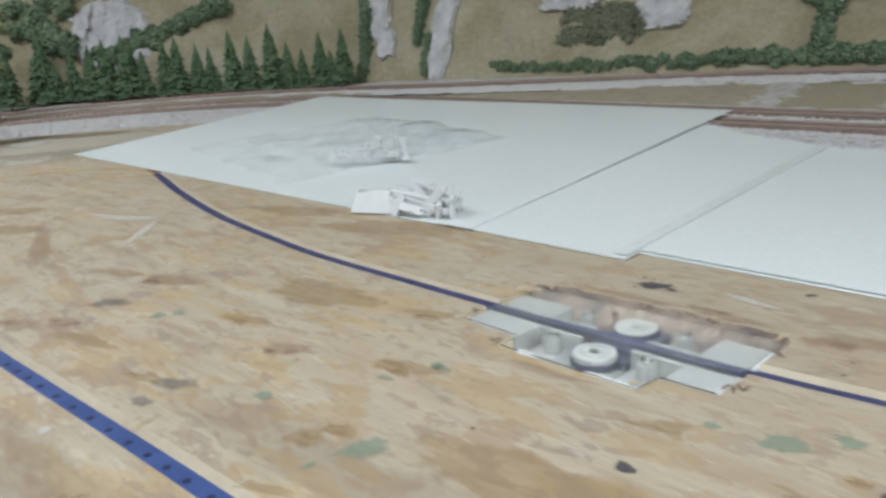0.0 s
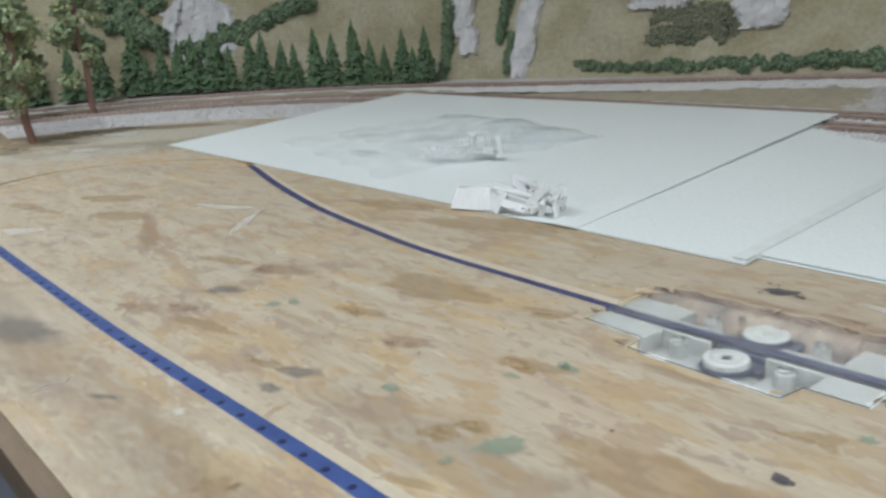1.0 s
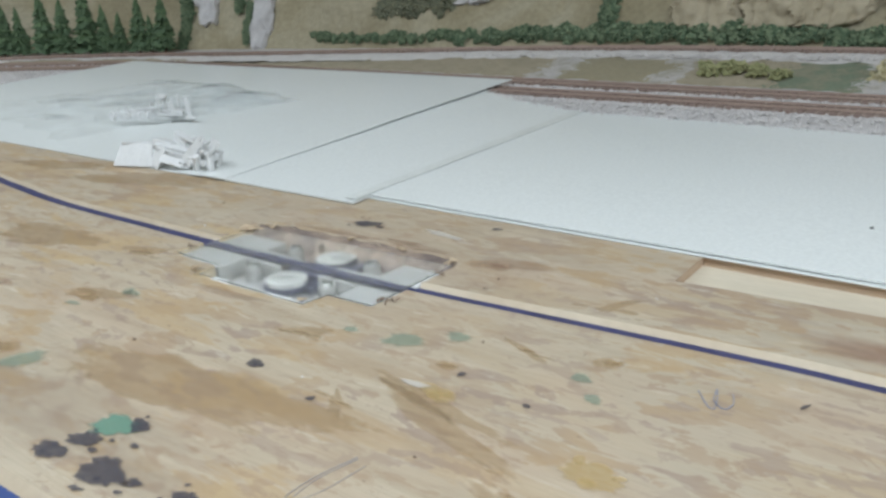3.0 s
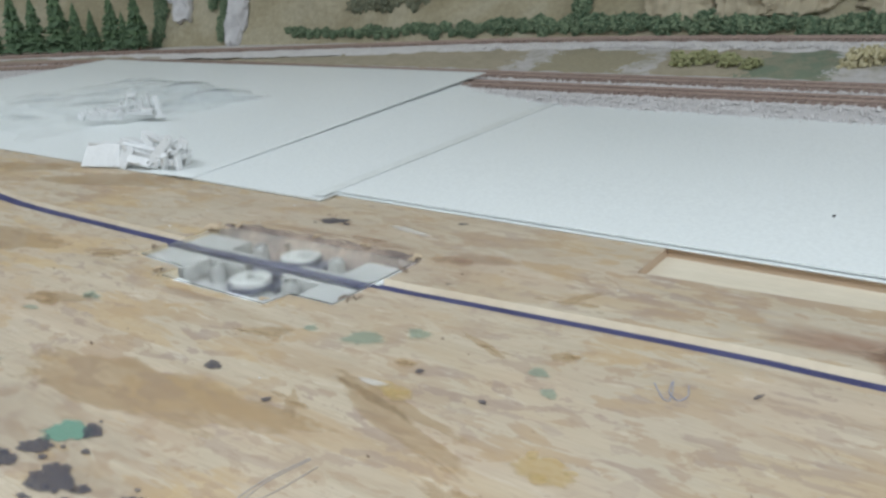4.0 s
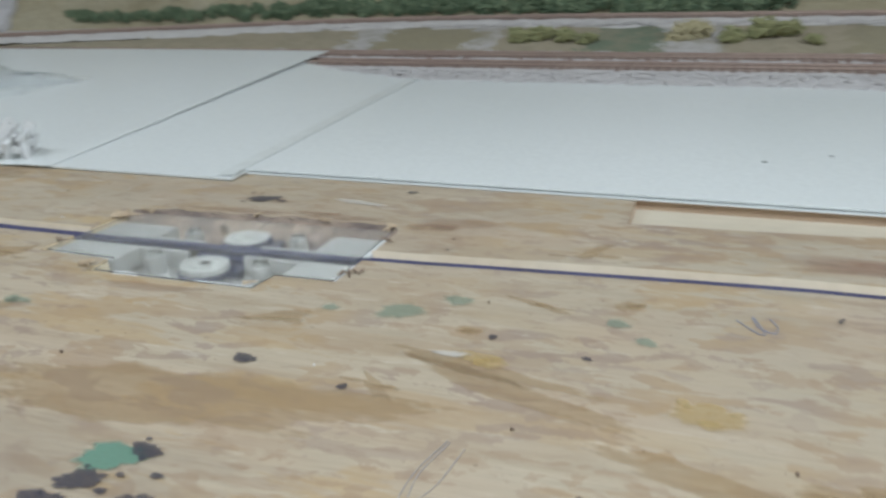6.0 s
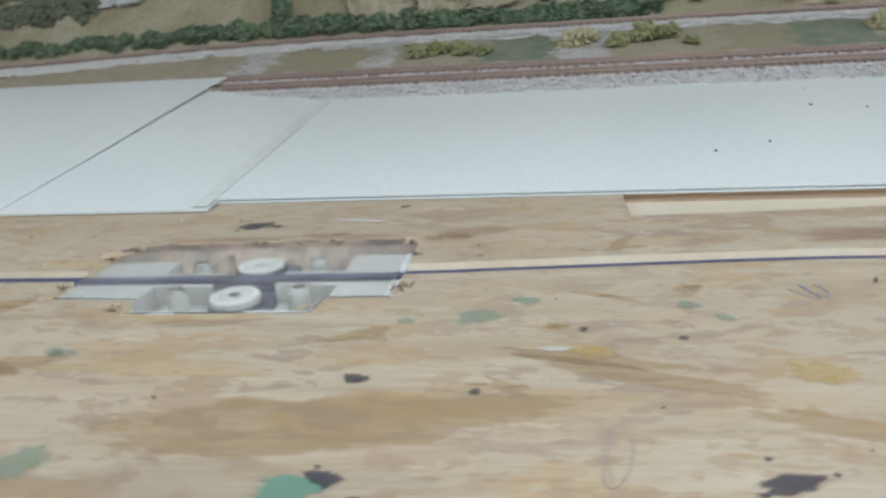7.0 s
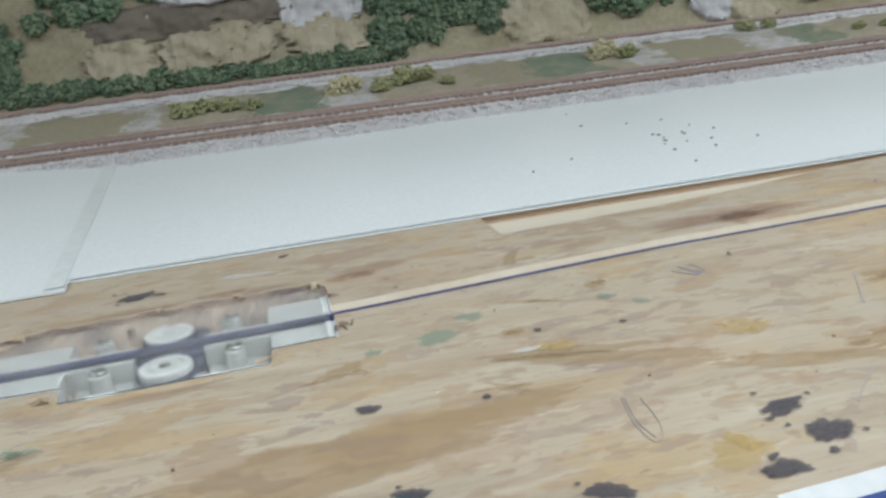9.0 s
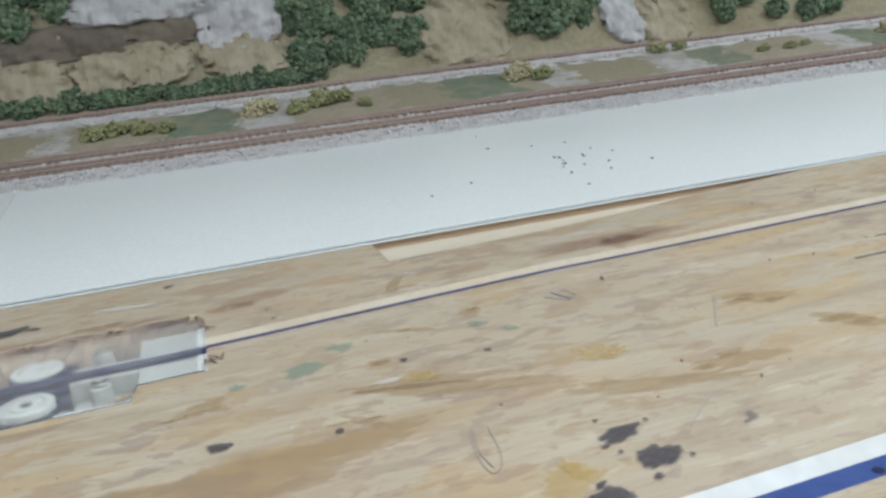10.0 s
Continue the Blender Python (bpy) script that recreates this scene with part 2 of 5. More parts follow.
M_YELLOW = mottled("straw_yellow_foliage", (0.52, 0.46, 0.28), (0.42, 0.37, 0.21), 50, 0.9, 0, 200, lump=(0.60, 0.54, 0.36))
M_DKOLIVE = mottled("dark_olive_foliage", (0.156, 0.168, 0.114), (0.198, 0.21, 0.144), 50, 0.95, 0, 200, lump=(0.25, 0.245, 0.16))
M_FIR = mottled("fir_green_bristle", (0.095, 0.160, 0.088), (0.145, 0.210, 0.118), 40, 0.9, 0, 220, random_tint=0.5, lump=(0.12, 0.185, 0.09))
M_BARK = mottled("red_brown_trunk", (0.286, 0.154, 0.116), (0.198, 0.116, 0.0935), 60, 0.85, 0, 300)
M_CLAY = mottled("brown_clay", (0.56, 0.43, 0.285), (0.35, 0.255, 0.17), 13, 0.95, 0.004, 70)
M_DIRT = mottled("brown_dirt", (0.22, 0.16, 0.095), (0.30, 0.23, 0.14), 12, 0.95, 0.003, 120)
M_FASCIA = mottled("grey_blue_fascia_board", (0.27, 0.285, 0.33), (0.22, 0.235, 0.275), 6, 0.6, 0.0002, 60)
M_FLOOR = mottled("grey_vinyl_floor", (0.145, 0.15, 0.185), (0.12, 0.125, 0.155), 5, 0.55, 0, 60)
M_WALL = mottled("pale_room_wall", (0.78, 0.79, 0.79), (0.74, 0.75, 0.75), 2, 0.8, 0, 30)


# ---- building helpers ----
def thing(name, label="", category="", group="", kind="", at=(0, 0, 0)):
    ob = new(name)
    ob.location = at
    return tagged(ob, label, category, group, kind)


def finish(bm, name, mat, smooth=False):
    me = bpy.data.meshes.new(name)
    bm.normal_update()
    bm.to_mesh(me)
    bm.free()
    for mm in mat if isinstance(mat, (list, tuple)) else [mat]:
        me.materials.append(mm)
    if smooth:
        me.polygons.foreach_set("use_smooth", [True] * len(me.polygons))
    return me


def part(name, bm, mat, parent=None, label="", smooth=False):
    ob = new(name, finish(bm, name, mat, smooth))
    if parent:
        ob.parent = parent
    if label:
        ob["label"] = label
    return ob


def add_box(bm, x0, x1, y0, y1, z0, z1, bevel=0.0, m=None):
    r = bmesh.ops.create_cube(bm, size=1.0)
    vs = r["verts"]
    for v in vs:
        v.co = Vector(((x0 + x1) / 2 + v.co.x * (x1 - x0), (y0 + y1) / 2 + v.co.y * (y1 - y0), (z0 + z1) / 2 + v.co.z * (z1 - z0)))
    if bevel:
        es = {e for v in vs for e in v.link_edges}
        out = bmesh.ops.bevel(bm, geom=list(es), offset=bevel, segments=2, affect="EDGES", profile=0.6)
        vs = list({v for f in out["faces"] for v in f.verts} | {v for v in vs if v.is_valid})
    if m is not None:
        bmesh.ops.transform(bm, matrix=m, verts=vs)
    return bm


def box(x0, x1, y0, y1, z0, z1, bevel=0.0):
    return add_box(bmesh.new(), x0, x1, y0, y1, z0, z1, bevel)


def prism(outline, z0, z1, bm=None):
    bm = bm or bmesh.new()
    low = [bm.verts.new((x, y, z0)) for x, y in outline]
    top = [bm.verts.new((x, y, z1)) for x, y in outline]
    n = len(outline)
    bm.faces.new(list(reversed(low)))
    bm.faces.new(top)
    for i in range(n):
        bm.faces.new((low[i], low[(i + 1) % n], top[(i + 1) % n], top[i]))
    return bm


def lathe(profile, seg=28, bm=None, at=(0, 0, 0)):
    """A turned solid from (radius, z) pairs."""
    bm = bm or bmesh.new()
    rings = []
    for r, z in profile:
        if r < 1e-6:
            rings.append([bm.verts.new((at[0], at[1], at[2] + z))])
        else:
            rings.append([bm.verts.new((at[0] + r * math.cos(2 * math.pi * i / seg), at[1] + r * math.sin(2 * math.pi * i / seg), at[2] + z)) for i in range(seg)])
    for a, b in zip(rings, rings[1:]):
        for i in range(seg):
            j = (i + 1) % seg
            q = [a[i % len(a)], a[j % len(a)], b[j % len(b)], b[i % len(b)]]
            q = list(dict.fromkeys(q))
            if len(q) > 2:
                bm.faces.new(q)
    return bm


def catmull(pts, step):
    """A smooth line through points of any dimension, sampled about every step."""
    p = [np.array(q, float) for q in pts]
    p = [2 * p[0] - p[1]] + p + [2 * p[-1] - p[-2]]
    out = []
    for a, b, c, d in zip(p, p[1:], p[2:], p[3:]):
        n = max(2, int(np.linalg.norm((c - b)[:2]) / step))
        for i in range(n):
            t = i / n
            out.append(0.5 * (2 * b + (c - a) * t + (2 * a - 5 * b + 4 * c - d) * t * t + (3 * b - a - 3 * c + d) * t ** 3))
    out.append(p[-2])
    return out


def sweep(line, section, closed=False, bm=None):
    """Carries a closed (side, up) section along a line of (x, y, z)."""
    bm = bm or bmesh.new()
    rings, n = [], len(line)
    for i, p in enumerate(line):
        a, b = line[(i - 1) % n if closed else max(0, i - 1)], line[(i + 1) % n if closed else min(n - 1, i + 1)]
        d = Vector((b[0] - a[0], b[1] - a[1], 0)).normalized()
        side = Vector((-d.y, d.x, 0))
        rings.append([bm.verts.new(Vector((p[0], p[1], p[2] if len(p) > 2 else 0.0)) + side * s + Vector((0, 0, u))) for s, u in section])
    k = len(section)
    for i in range(n if closed else n - 1):
        a, b = rings[i], rings[(i + 1) % n]
        for j in range(k):
            bm.faces.new((a[j], b[j], b[(j + 1) % k], a[(j + 1) % k]))
    if not closed:
        bm.faces.new(rings[0])
        bm.faces.new(list(reversed(rings[-1])))
    bmesh.ops.recalc_face_normals(bm, faces=bm.faces)
    return bm


def blob(rng, cx, cy, rx, ry, turn=0.0, n=26, rag=0.25):
    """A ragged outline round a centre."""
    ph = [rng.uniform(0, 6.28) for _ in range(5)]
    out = []
    for i in range(n):
        a = 2 * math.pi * i / n
        r = 1 + rag * (0.5 * math.sin(2 * a + ph[0]) + 0.4 * math.sin(3 * a + ph[1]) + 0.3 * math.sin(5 * a + ph[2]) + 0.3 * math.sin(9 * a + ph[3])) + rng.uniform(-rag, rag) * 0.35
        x, y = rx * r * math.cos(a), ry * r * math.sin(a)
        out.append((cx + x * math.cos(turn) - y * math.sin(turn), cy + x * math.sin(turn) + y * math.cos(turn)))
    return out


# ---- room shell ----
tagged(part("floor", box(-3.6, 3.6, -3.0, 2.6, -0.95, -0.90), M_FLOOR), "grey-blue vinyl floor below the layout table", "floor", kind="structure")
FLOOR_GAP = mottled("floor_joint", (0.05, 0.05, 0.06), (0.04, 0.04, 0.05), 10, 0.8)
for gx in (-2.6, -2.0, -1.4, -0.8, -0.2, 0.4):
    tagged(part("floor_joint", box(gx, gx + 0.006, -3.0, 2.6, -0.9, -0.896), FLOOR_GAP, bpy.data.objects["floor"]), kind="structure")
for nm, b in (("wall_north", (-3.6, 3.6, 2.5, 2.6)), ("wall_south", (-3.6, 3.6, -3.0, -2.9)), ("wall_west", (-3.6, -3.5, -2.9, 2.5)), ("wall_east", (3.5, 3.6, -2.9, 2.5))):
    tagged(part(nm, box(*b, -0.9, 1.5), M_WALL), "plain pale painted room wall", "wall", kind="structure")
tagged(part("ceiling", box(-3.6, 3.6, -3.0, 2.6, 1.5, 1.6), M_WALL), "plain pale ceiling over the layout", "ceiling", kind="structure")

# ---- plywood table top with its routed grooves ----
SLOT = catmull([(0.95, -0.098), (0.48, -0.110), (0.387, -0.1115), (0.244, -0.1215), (0.173, -0.1265), (0.0, -0.131), (-0.132, -0.1305), (-0.235, -0.129), (-0.323, -0.121), (-0.485, -0.099), (-0.669, -0.058), (-0.80, -0.022), (-0.88, -0.006),
                (-0.965, -0.028), (-1.055, -0.115), (-1.10, -0.215), (-1.05, -0.335), (-0.94, -0.4), (-0.8, -0.415), (-0.591, -0.414), (-0.295, -0.406), (-0.159, -0.3995), (-0.04, -0.3925), (0.07, -0.3872), (0.25, -0.3812), (0.4, -0.3762), (0.95, -0.352)], 0.02)
SLOT = [(p[0], p[1], 0.0) for p in SLOT]
HALF, DEEP, EASTIN = 0.0075, 0.0055, 0.0020
POCKET = [(-0.020, -0.166), (0.032, -0.168), (0.034, -0.187), (0.137, -0.185), (0.139, -0.166), (0.174, -0.165), (0.1735, -0.082), (0.166, -0.0735), (0.157, -0.0752), (0.146, -0.0722), (0.133, -0.0748), (0.121, -0.0715), (0.108, -0.0745), (0.094, -0.0722), (0.081, -0.0765), (0.066, -0.0738), (0.052, -0.0778), (0.038, -0.0752), (0.024, -0.0792), (0.010, -0.0765), (-0.004, -0.0805), (-0.0185, -0.084)]
RECESS = [(0.304, -0.030), (0.42, -0.024), (0.50, -0.014), (0.60, 0.004), (0.70, 0.018), (0.70, 0.0205), (0.302, 0.0240)]


def cut(target, cutter):
    md = target.modifiers.new("cut", "BOOLEAN")
    md.operation, md.solver, md.object = "DIFFERENCE", "EXACT", cutter


top = new("table_top", finish(prism([(-2.6, -0.6115), (2.6, -0.3655), (2.6, 1.0), (-2.6, 1.0)], -0.018, 0.0), "table_top", [M_PLY, M_PLYCUT]))
BEND = [i for i, p in enumerate(SLOT) if p[0] < -0.86]
EAST = [p for p in SLOT[:BEND[0]] if p[0] > 0.174] + [(0.1735, -0.1265, 0.0)]
WEST = [(-0.0195, -0.1311, 0.0)] + [p for p in SLOT[:BEND[0] + 1] if p[0] < -0.021]
SOUTH = SLOT[BEND[-1]:]
TURN = min(range(len(SOUTH)), key=lambda i: abs(SOUTH[i][0] - 0.30))
RUNS = ((EAST, -1, 0.0030), (WEST, -1, 0.0022), (SOUTH[:TURN + 1], 1, 0.0036), (SOUTH[TURN:], 1, 0.0065))
cutters = [new("c", finish(sweep(line, [(k * (HALF - 0.0015), -DEEP + 0.0006), (k * (HALF + w), 0.0015), (k * (HALF - 0.0015), 0.0015)]), "c", M_PLYCUT)) for line, k, w in RUNS] + [new("c", finish(sweep(EAST, [(-HALF, -DEEP), (HALF - EASTIN, -DEEP), (HALF - EASTIN, 0.01), (-HALF, 0.01)]), "c", M_PLYCUT)),
           new("c", finish(sweep([p for p in SLOT if p[0] < 0.172 or p[1] < -0.2], [(-HALF, -DEEP), (HALF, -DEEP), (HALF, 0.01), (-HALF, 0.01)]), "c", M_PLYCUT)),
           new("c", finish(prism(POCKET, -0.03, 0.01), "c", M_PLYCUT)),
           new("c", finish(prism(RECESS, -0.0070, 0.01), "c", M_PLYCUT))]
for c in cutters:
    cut(top, c)
bpy.context.view_layer.update()
solid = bpy.data.meshes.new_from_object(top.evaluated_get(bpy.context.evaluated_depsgraph_get()))
top.modifiers.clear()
top.data = solid
for c in cutters:
    bpy.data.objects.remove(c)
names = [m.name if m else "" for m in solid.materials]
for p in solid.polygons:
    p.material_index = 0 if p.center.z > -1e-4 and p.normal.z > 0.5 else min(1, len(names) - 1)
solid.materials.append(M_POCKET)
solid.materials.append(M_RECWALL)
last = len(solid.materials)
for p in solid.polygons:
    c = p.center
    if p.material_index and abs(p.normal.z) < 0.5:
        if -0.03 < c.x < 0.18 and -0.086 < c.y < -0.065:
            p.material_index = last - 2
        elif 0.3 < c.x < 0.71 and -0.04 < c.y < 0.035:
            p.material_index = last - 1
tagged(top, "worn pale plywood table top with old varnish and paint stains", "table top", kind="structure")
part("front_edge", prism([(-2.6, -0.623), (2.6, -0.377), (2.6, -0.366), (-2.6, -0.612)], -0.024, -0.001), M_EDGE, top, "dark stained timber edge")
fascia = tagged(part("fascia_board", prism([(-2.6, -0.619), (2.6, -0.373), (2.6, -0.367), (-2.6, -0.613)], -0.75, -0.025), M_FASCIA), "grey-blue fascia board below the table's edge", "fascia", kind="structure")
for gx in (-2.2, -1.5, -0.8, -0.1, 0.6, 1.3):
    gy = -0.619 + (gx + 2.6) * 0.0473
    part("board_joint", box(gx, gx + 0.003, gy - 0.0008, gy + 0.002, -0.75, -0.028), M_DARKEARTH, fascia)
part("recess_floor", prism([(x, y) for x, y in RECESS], -0.0070, -0.0064), M_RECESS, top, "freshly routed pale wood")
groove = thing("guide_groove", "shallow routed guide groove with blue belt in plywood", "groove", kind="structure")
ARC = SLOT[BEND[-1] - 3:]
for line, mat, inset in ((EAST, M_NAVY, 0.0018 + EASTIN), (WEST, M_NAVY, 0.0018), (ARC, M_BLUE, 0.0018)):
    part("belt", sweep([(x, y, -DEEP + 0.0004) for x, y, z in line], [(-HALF + 0.0004, 0), (HALF - inset, 0), (HALF - inset, 0.0022), (-HALF + 0.0004, 0.0022)]), mat, groove, "dark blue flexible belt")
INNER = catmull([(0.1735, -0.1265), (0.12, -0.1280), (0.0, -0.1310), (-0.0195, -0.1311)], 0.01)
part("belt", sweep([(p[0], p[1] + 0.0012, -0.0052) for p in INNER], [(-0.0038, 0), (0.0030, 0), (0.0030, 0.0022), (-0.0038, 0.0022)]), M_INNER, groove, "dark blue flexible belt")
for line, k, w in RUNS:
    part("groove_wall", sweep(line, [(k * (HALF - 0.0012), -DEEP + 0.0016), (k * (HALF + 0.766 * w), 0.0005), (k * (HALF + 0.766 * w), -0.0012), (k * (HALF - 0.0010), -DEEP + 0.0002)]), M_LIP if w > 0.005 else M_LIPWOOD, groove, "whitish sloping groove wall")
M_DARK = mottled("dark_belt_stud", (0.01, 0.014, 0.05), (0.02, 0.025, 0.08), 60, 0.5)
studs = bmesh.new()
for i, (x, y, z) in enumerate([p for p in SLOT if p[1] < -0.3]):
    lathe([(0, 0.0030), (0.0022, 0.0029), (0.0027, 0.0)], 9, studs, (x, y - 0.001, -DEEP))
tagged(part("studs", studs, M_DARK, groove, "dark magnet studs in the belt"), kind="stuff")

# ---- terrain along the tracks ----
# each station: ballast toe, near track, far track, bank foot, upper track, hill base, upper track's height
STATIONS = [
    ((3.0, 0.47), (3.0, 0.555), (3.0, 0.665), (3.0, 0.72), (3.0, 0.93), (3.0, 1.02), 0.060),
    ((1.5, 0.47), (1.5, 0.555), (1.5, 0.665), (1.5, 0.72), (1.5, 0.93), (1.5, 1.02), 0.060),
    ((0.5, 0.465), (0.5, 0.55), (0.5, 0.66), (0.5, 0.715), (0.5, 0.935), (0.5, 1.03), 0.060),
    ((-0.2, 0.47), (-0.2, 0.555), (-0.2, 0.665), (-0.2, 0.72), (-0.2, 0.93), (-0.2, 1.03), 0.056),
    ((-0.6, 0.475), (-0.6, 0.56), (-0.6, 0.67), (-0.6, 0.722), (-0.6, 0.885), (-0.62, 1.0), 0.048),
    ((-1.0, 0.47), (-1.02, 0.565), (-1.03, 0.675), (-1.04, 0.715), (-1.06, 0.81), (-1.1, 0.98), 0.037),
    ((-1.25, 0.43), (-1.3, 0.53), (-1.36, 0.63), (-1.38, 0.665), (-1.44, 0.755), (-1.53, 0.93), 0.030),
    ((-1.47, 0.30), (-1.56, 0.385), (-1.65, 0.475), (-1.68, 0.505), (-1.77, 0.585), (-1.92, 0.74), 0.027),
    ((-1.63, 0.12), (-1.74, 0.18), (-1.85, 0.24), (-1.89, 0.26), (-2.0, 0.32), (-2.2, 0.44), 0.026),
    ((-1.73, -0.1), (-1.85, -0.08), (-1.98, -0.05), (-2.02, -0.04), (-2.14, -0.02), (-2.36, 0.04), 0.026),
    ((-1.76, -0.4), (-1.88, -0.4), (-2.01, -0.4), (-2.05, -0.4), (-2.17, -0.4), (-2.4, -0.4), 0.026),
    ((-1.76, -0.75), (-1.88, -0.75), (-2.01, -0.75), (-2.05, -0.75), (-2.17, -0.75), (-2.4, -0.75), 0.026),
]
RUN = catmull([[c for q in s[:6] for c in q] + [s[6]] for s in STATIONS], 0.022)
ZT = 0.022


def loft(rows, name, mat, label, cat, jitter=0.0, smooth=True):
    """A sheet through rows; each row gives a point for a station."""
    rng = random.Random(5)
    bm = bmesh.new()
    grid = []
    for s in RUN:
        line = []
        for f in rows:
            p = Vector(f(s))
            if jitter:
                p.z += jitter * (noise.noise(p * 45) + 0.6 * noise.noise(p * 130)) + rng.uniform(-jitter, jitter) * 0.4
            line.append(bm.verts.new(p))
        grid.append(line)
    for a, b in zip(grid, grid[1:]):
        for j in range(len(rows) - 1):
            bm.faces.new((a[j], a[j + 1], b[j + 1], b[j]))
    bmesh.ops.recalc_face_normals(bm, faces=bm.faces)
    return tagged(part(name, bm, mat, smooth=smooth), label, cat, kind="structure")


def P(s, i):
    return Vector((s[2 * i], s[2 * i + 1], 0))


def between(i, j, f, z):
    def at(s):
        p = P(s, i).lerp(P(s, j), f)
        p.z = z(s) if callable(z) else z
        return p
    return at


def off(i, d, z):
    """d metres beyond line i, away from the table."""
    def at(s):
        side = (P(s, 5) - P(s, 0)).normalized()
        p = P(s, i) + side * d
        p.z = z(s) if callable(z) else z
        return p
    return at


bed = loft([between(0, 1, -0.1, -0.004), between(0, 1, 0.05, 0.001), between(0, 1, 0.25, 0.010), between(0, 1, 0.5, ZT - 0.001)] + [between(1, 2, f, ZT) for f in (-0.3, -0.1, 0.1, 0.3, 0.5, 0.7, 0.9, 1.1, 1.3)] + [between(2, 3, 1.0, ZT + 0.002), between(3, 4, 0.06, ZT)],
           "ballast_bed", M_BALLAST, "grey gravel ballast under the two near tracks", "ballast", 0.0025)
bank = loft([between(3, 4, 0.0, ZT - 0.001), between(3, 4, 0.12, lambda s: ZT + 0.15 * (s[12] - ZT)), between(3, 4, 0.3, lambda s: ZT + 0.35 * (s[12] - ZT)), between(3, 4, 0.5, lambda s: ZT + 0.6 * (s[12] - ZT)), between(3, 4, 0.66, lambda s: ZT + 0.74 * (s[12] - ZT)), between(3, 4, 0.8, lambda s: ZT + 0.7 * (s[12] - ZT))],
            "scenic_bank", M_BANK, "olive and tan scenic turf bank between the tracks", "bank", 0.003)
upper = loft([off(4, -0.085, lambda s: ZT - 0.004 + 0.72 * (s[12] - ZT)), off(4, -0.07, lambda s: s[12] - 0.007), off(4, -0.046, lambda s: s[12]), off(4, -0.02, lambda s: s[12]), off(4, 0.02, lambda s: s[12]), off(4, 0.045, lambda s: s[12]), off(4, 0.07, lambda s: s[12] - 0.003), off(5, 0.03, lambda s: s[12] - 0.001)],
             "upper_ballast_bed", M_UPBALLAST, "pale gravel ballast under the upper track", "ballast", 0.002)


def hill_point(s, h):
    side = (P(s, 5) - P(s, 4)).normalized()
    b = P(s, 5)
    n = noise.noise(Vector((b.x * 3.2, b.y * 3.2, h * 5))) * 0.05 + noise.noise(Vector((b.x * 9, b.y * 9, h * 14 + 3))) * 0.022 + noise.noise(Vector((b.x * 24, b.y * 24, h * 34))) * 0.008
    p = b + side * (h * 0.5 + min(1.0, h * 9) * n)
    p.z = s[12] - 0.003 + h
    return p


def hill_row(h):
    return lambda s: hill_point(s, h)


hill = loft([hill_row(h) for h in [0.0, 0.01, 0.022, 0.036, 0.05, 0.065, 0.08, 0.095, 0.11, 0.125, 0.14, 0.155, 0.17, 0.19, 0.21, 0.24, 0.28, 0.34, 0.42, 0.55, 0.75]], "hillside", M_HILL, "painted olive-tan plaster hillside behind the tracks", "hillside", 0.002)


def railway(i, z, name, label):
    t = thing(name, label, "railway track", "railway tracks")
    line = [(s[2 * i], s[2 * i + 1], z(s)) for s in RUN]
    for side in (-0.0165, 0.0165):
        part("rail", sweep(line, [(side - 0.0016, 0.0035), (side + 0.0016, 0.0035), (side + 0.0009, 0.0060), (side - 0.0009, 0.0060)]), M_RAIL, t)
    part("roadbed", sweep(line, [(-0.031, -0.004), (0.031, -0.004), (0.028, 0.0026), (-0.028, 0.0026)]), M_ROADBED, t, "brown weathered ballast between the ties")
    rng = random.Random(i)
    bm = bmesh.new()
    box_of_wood = bmesh.new()
    add_box(box_of_wood, -0.0036, 0.0036, -0.033, 0.033, -0.003, 0.0036, 0.0)
    wood = finish(box_of_wood, "tie", M_TIE)
    dense = catmull(line, 0.0135)
    for a, b in zip(dense, dense[1:]):
        d = Vector((b[0] - a[0], b[1] - a[1], 0))
        if d.length < 1e-5:
            continue
        m = Matrix.Translation((a[0], a[1], a[2])) @ Matrix.Rotation(math.atan2(d.y, d.x) + rng.uniform(-0.03, 0.03), 4, "Z")
        if -1.7 < a[0] < 1.9:
            tie = new("tie", wood)
            tie.parent = t
            tie.matrix_basis = Matrix.Translation((0, 0, rng.uniform(-0.0004, 0.0004))) @ m
        else:
            add_box(bm, -0.0036, 0.0036, -0.033, 0.033, -0.003, 0.0036 + rng.uniform(-0.0004, 0.0004), 0.0, m)
    tagged(part("far_timber", bm, M_TIE, t, "dark brown wooden ties"), kind="stuff")
    return t


railway(1, lambda s: ZT, "railway_track", "model railway track with brown ties beside the white sheets")
railway(2, lambda s: ZT, "railway_track", "model railway track with brown ties below the turf bank")
railway(4, lambda s: s[12], "railway_track", "model railway track on pale ballast along the hillside")

# ---- white sheets ----
def smooth01(a, b, v):
    t = min(1.0, max(0.0, (v - a) / (b - a)))
    return t * t * (3 - 2 * t)


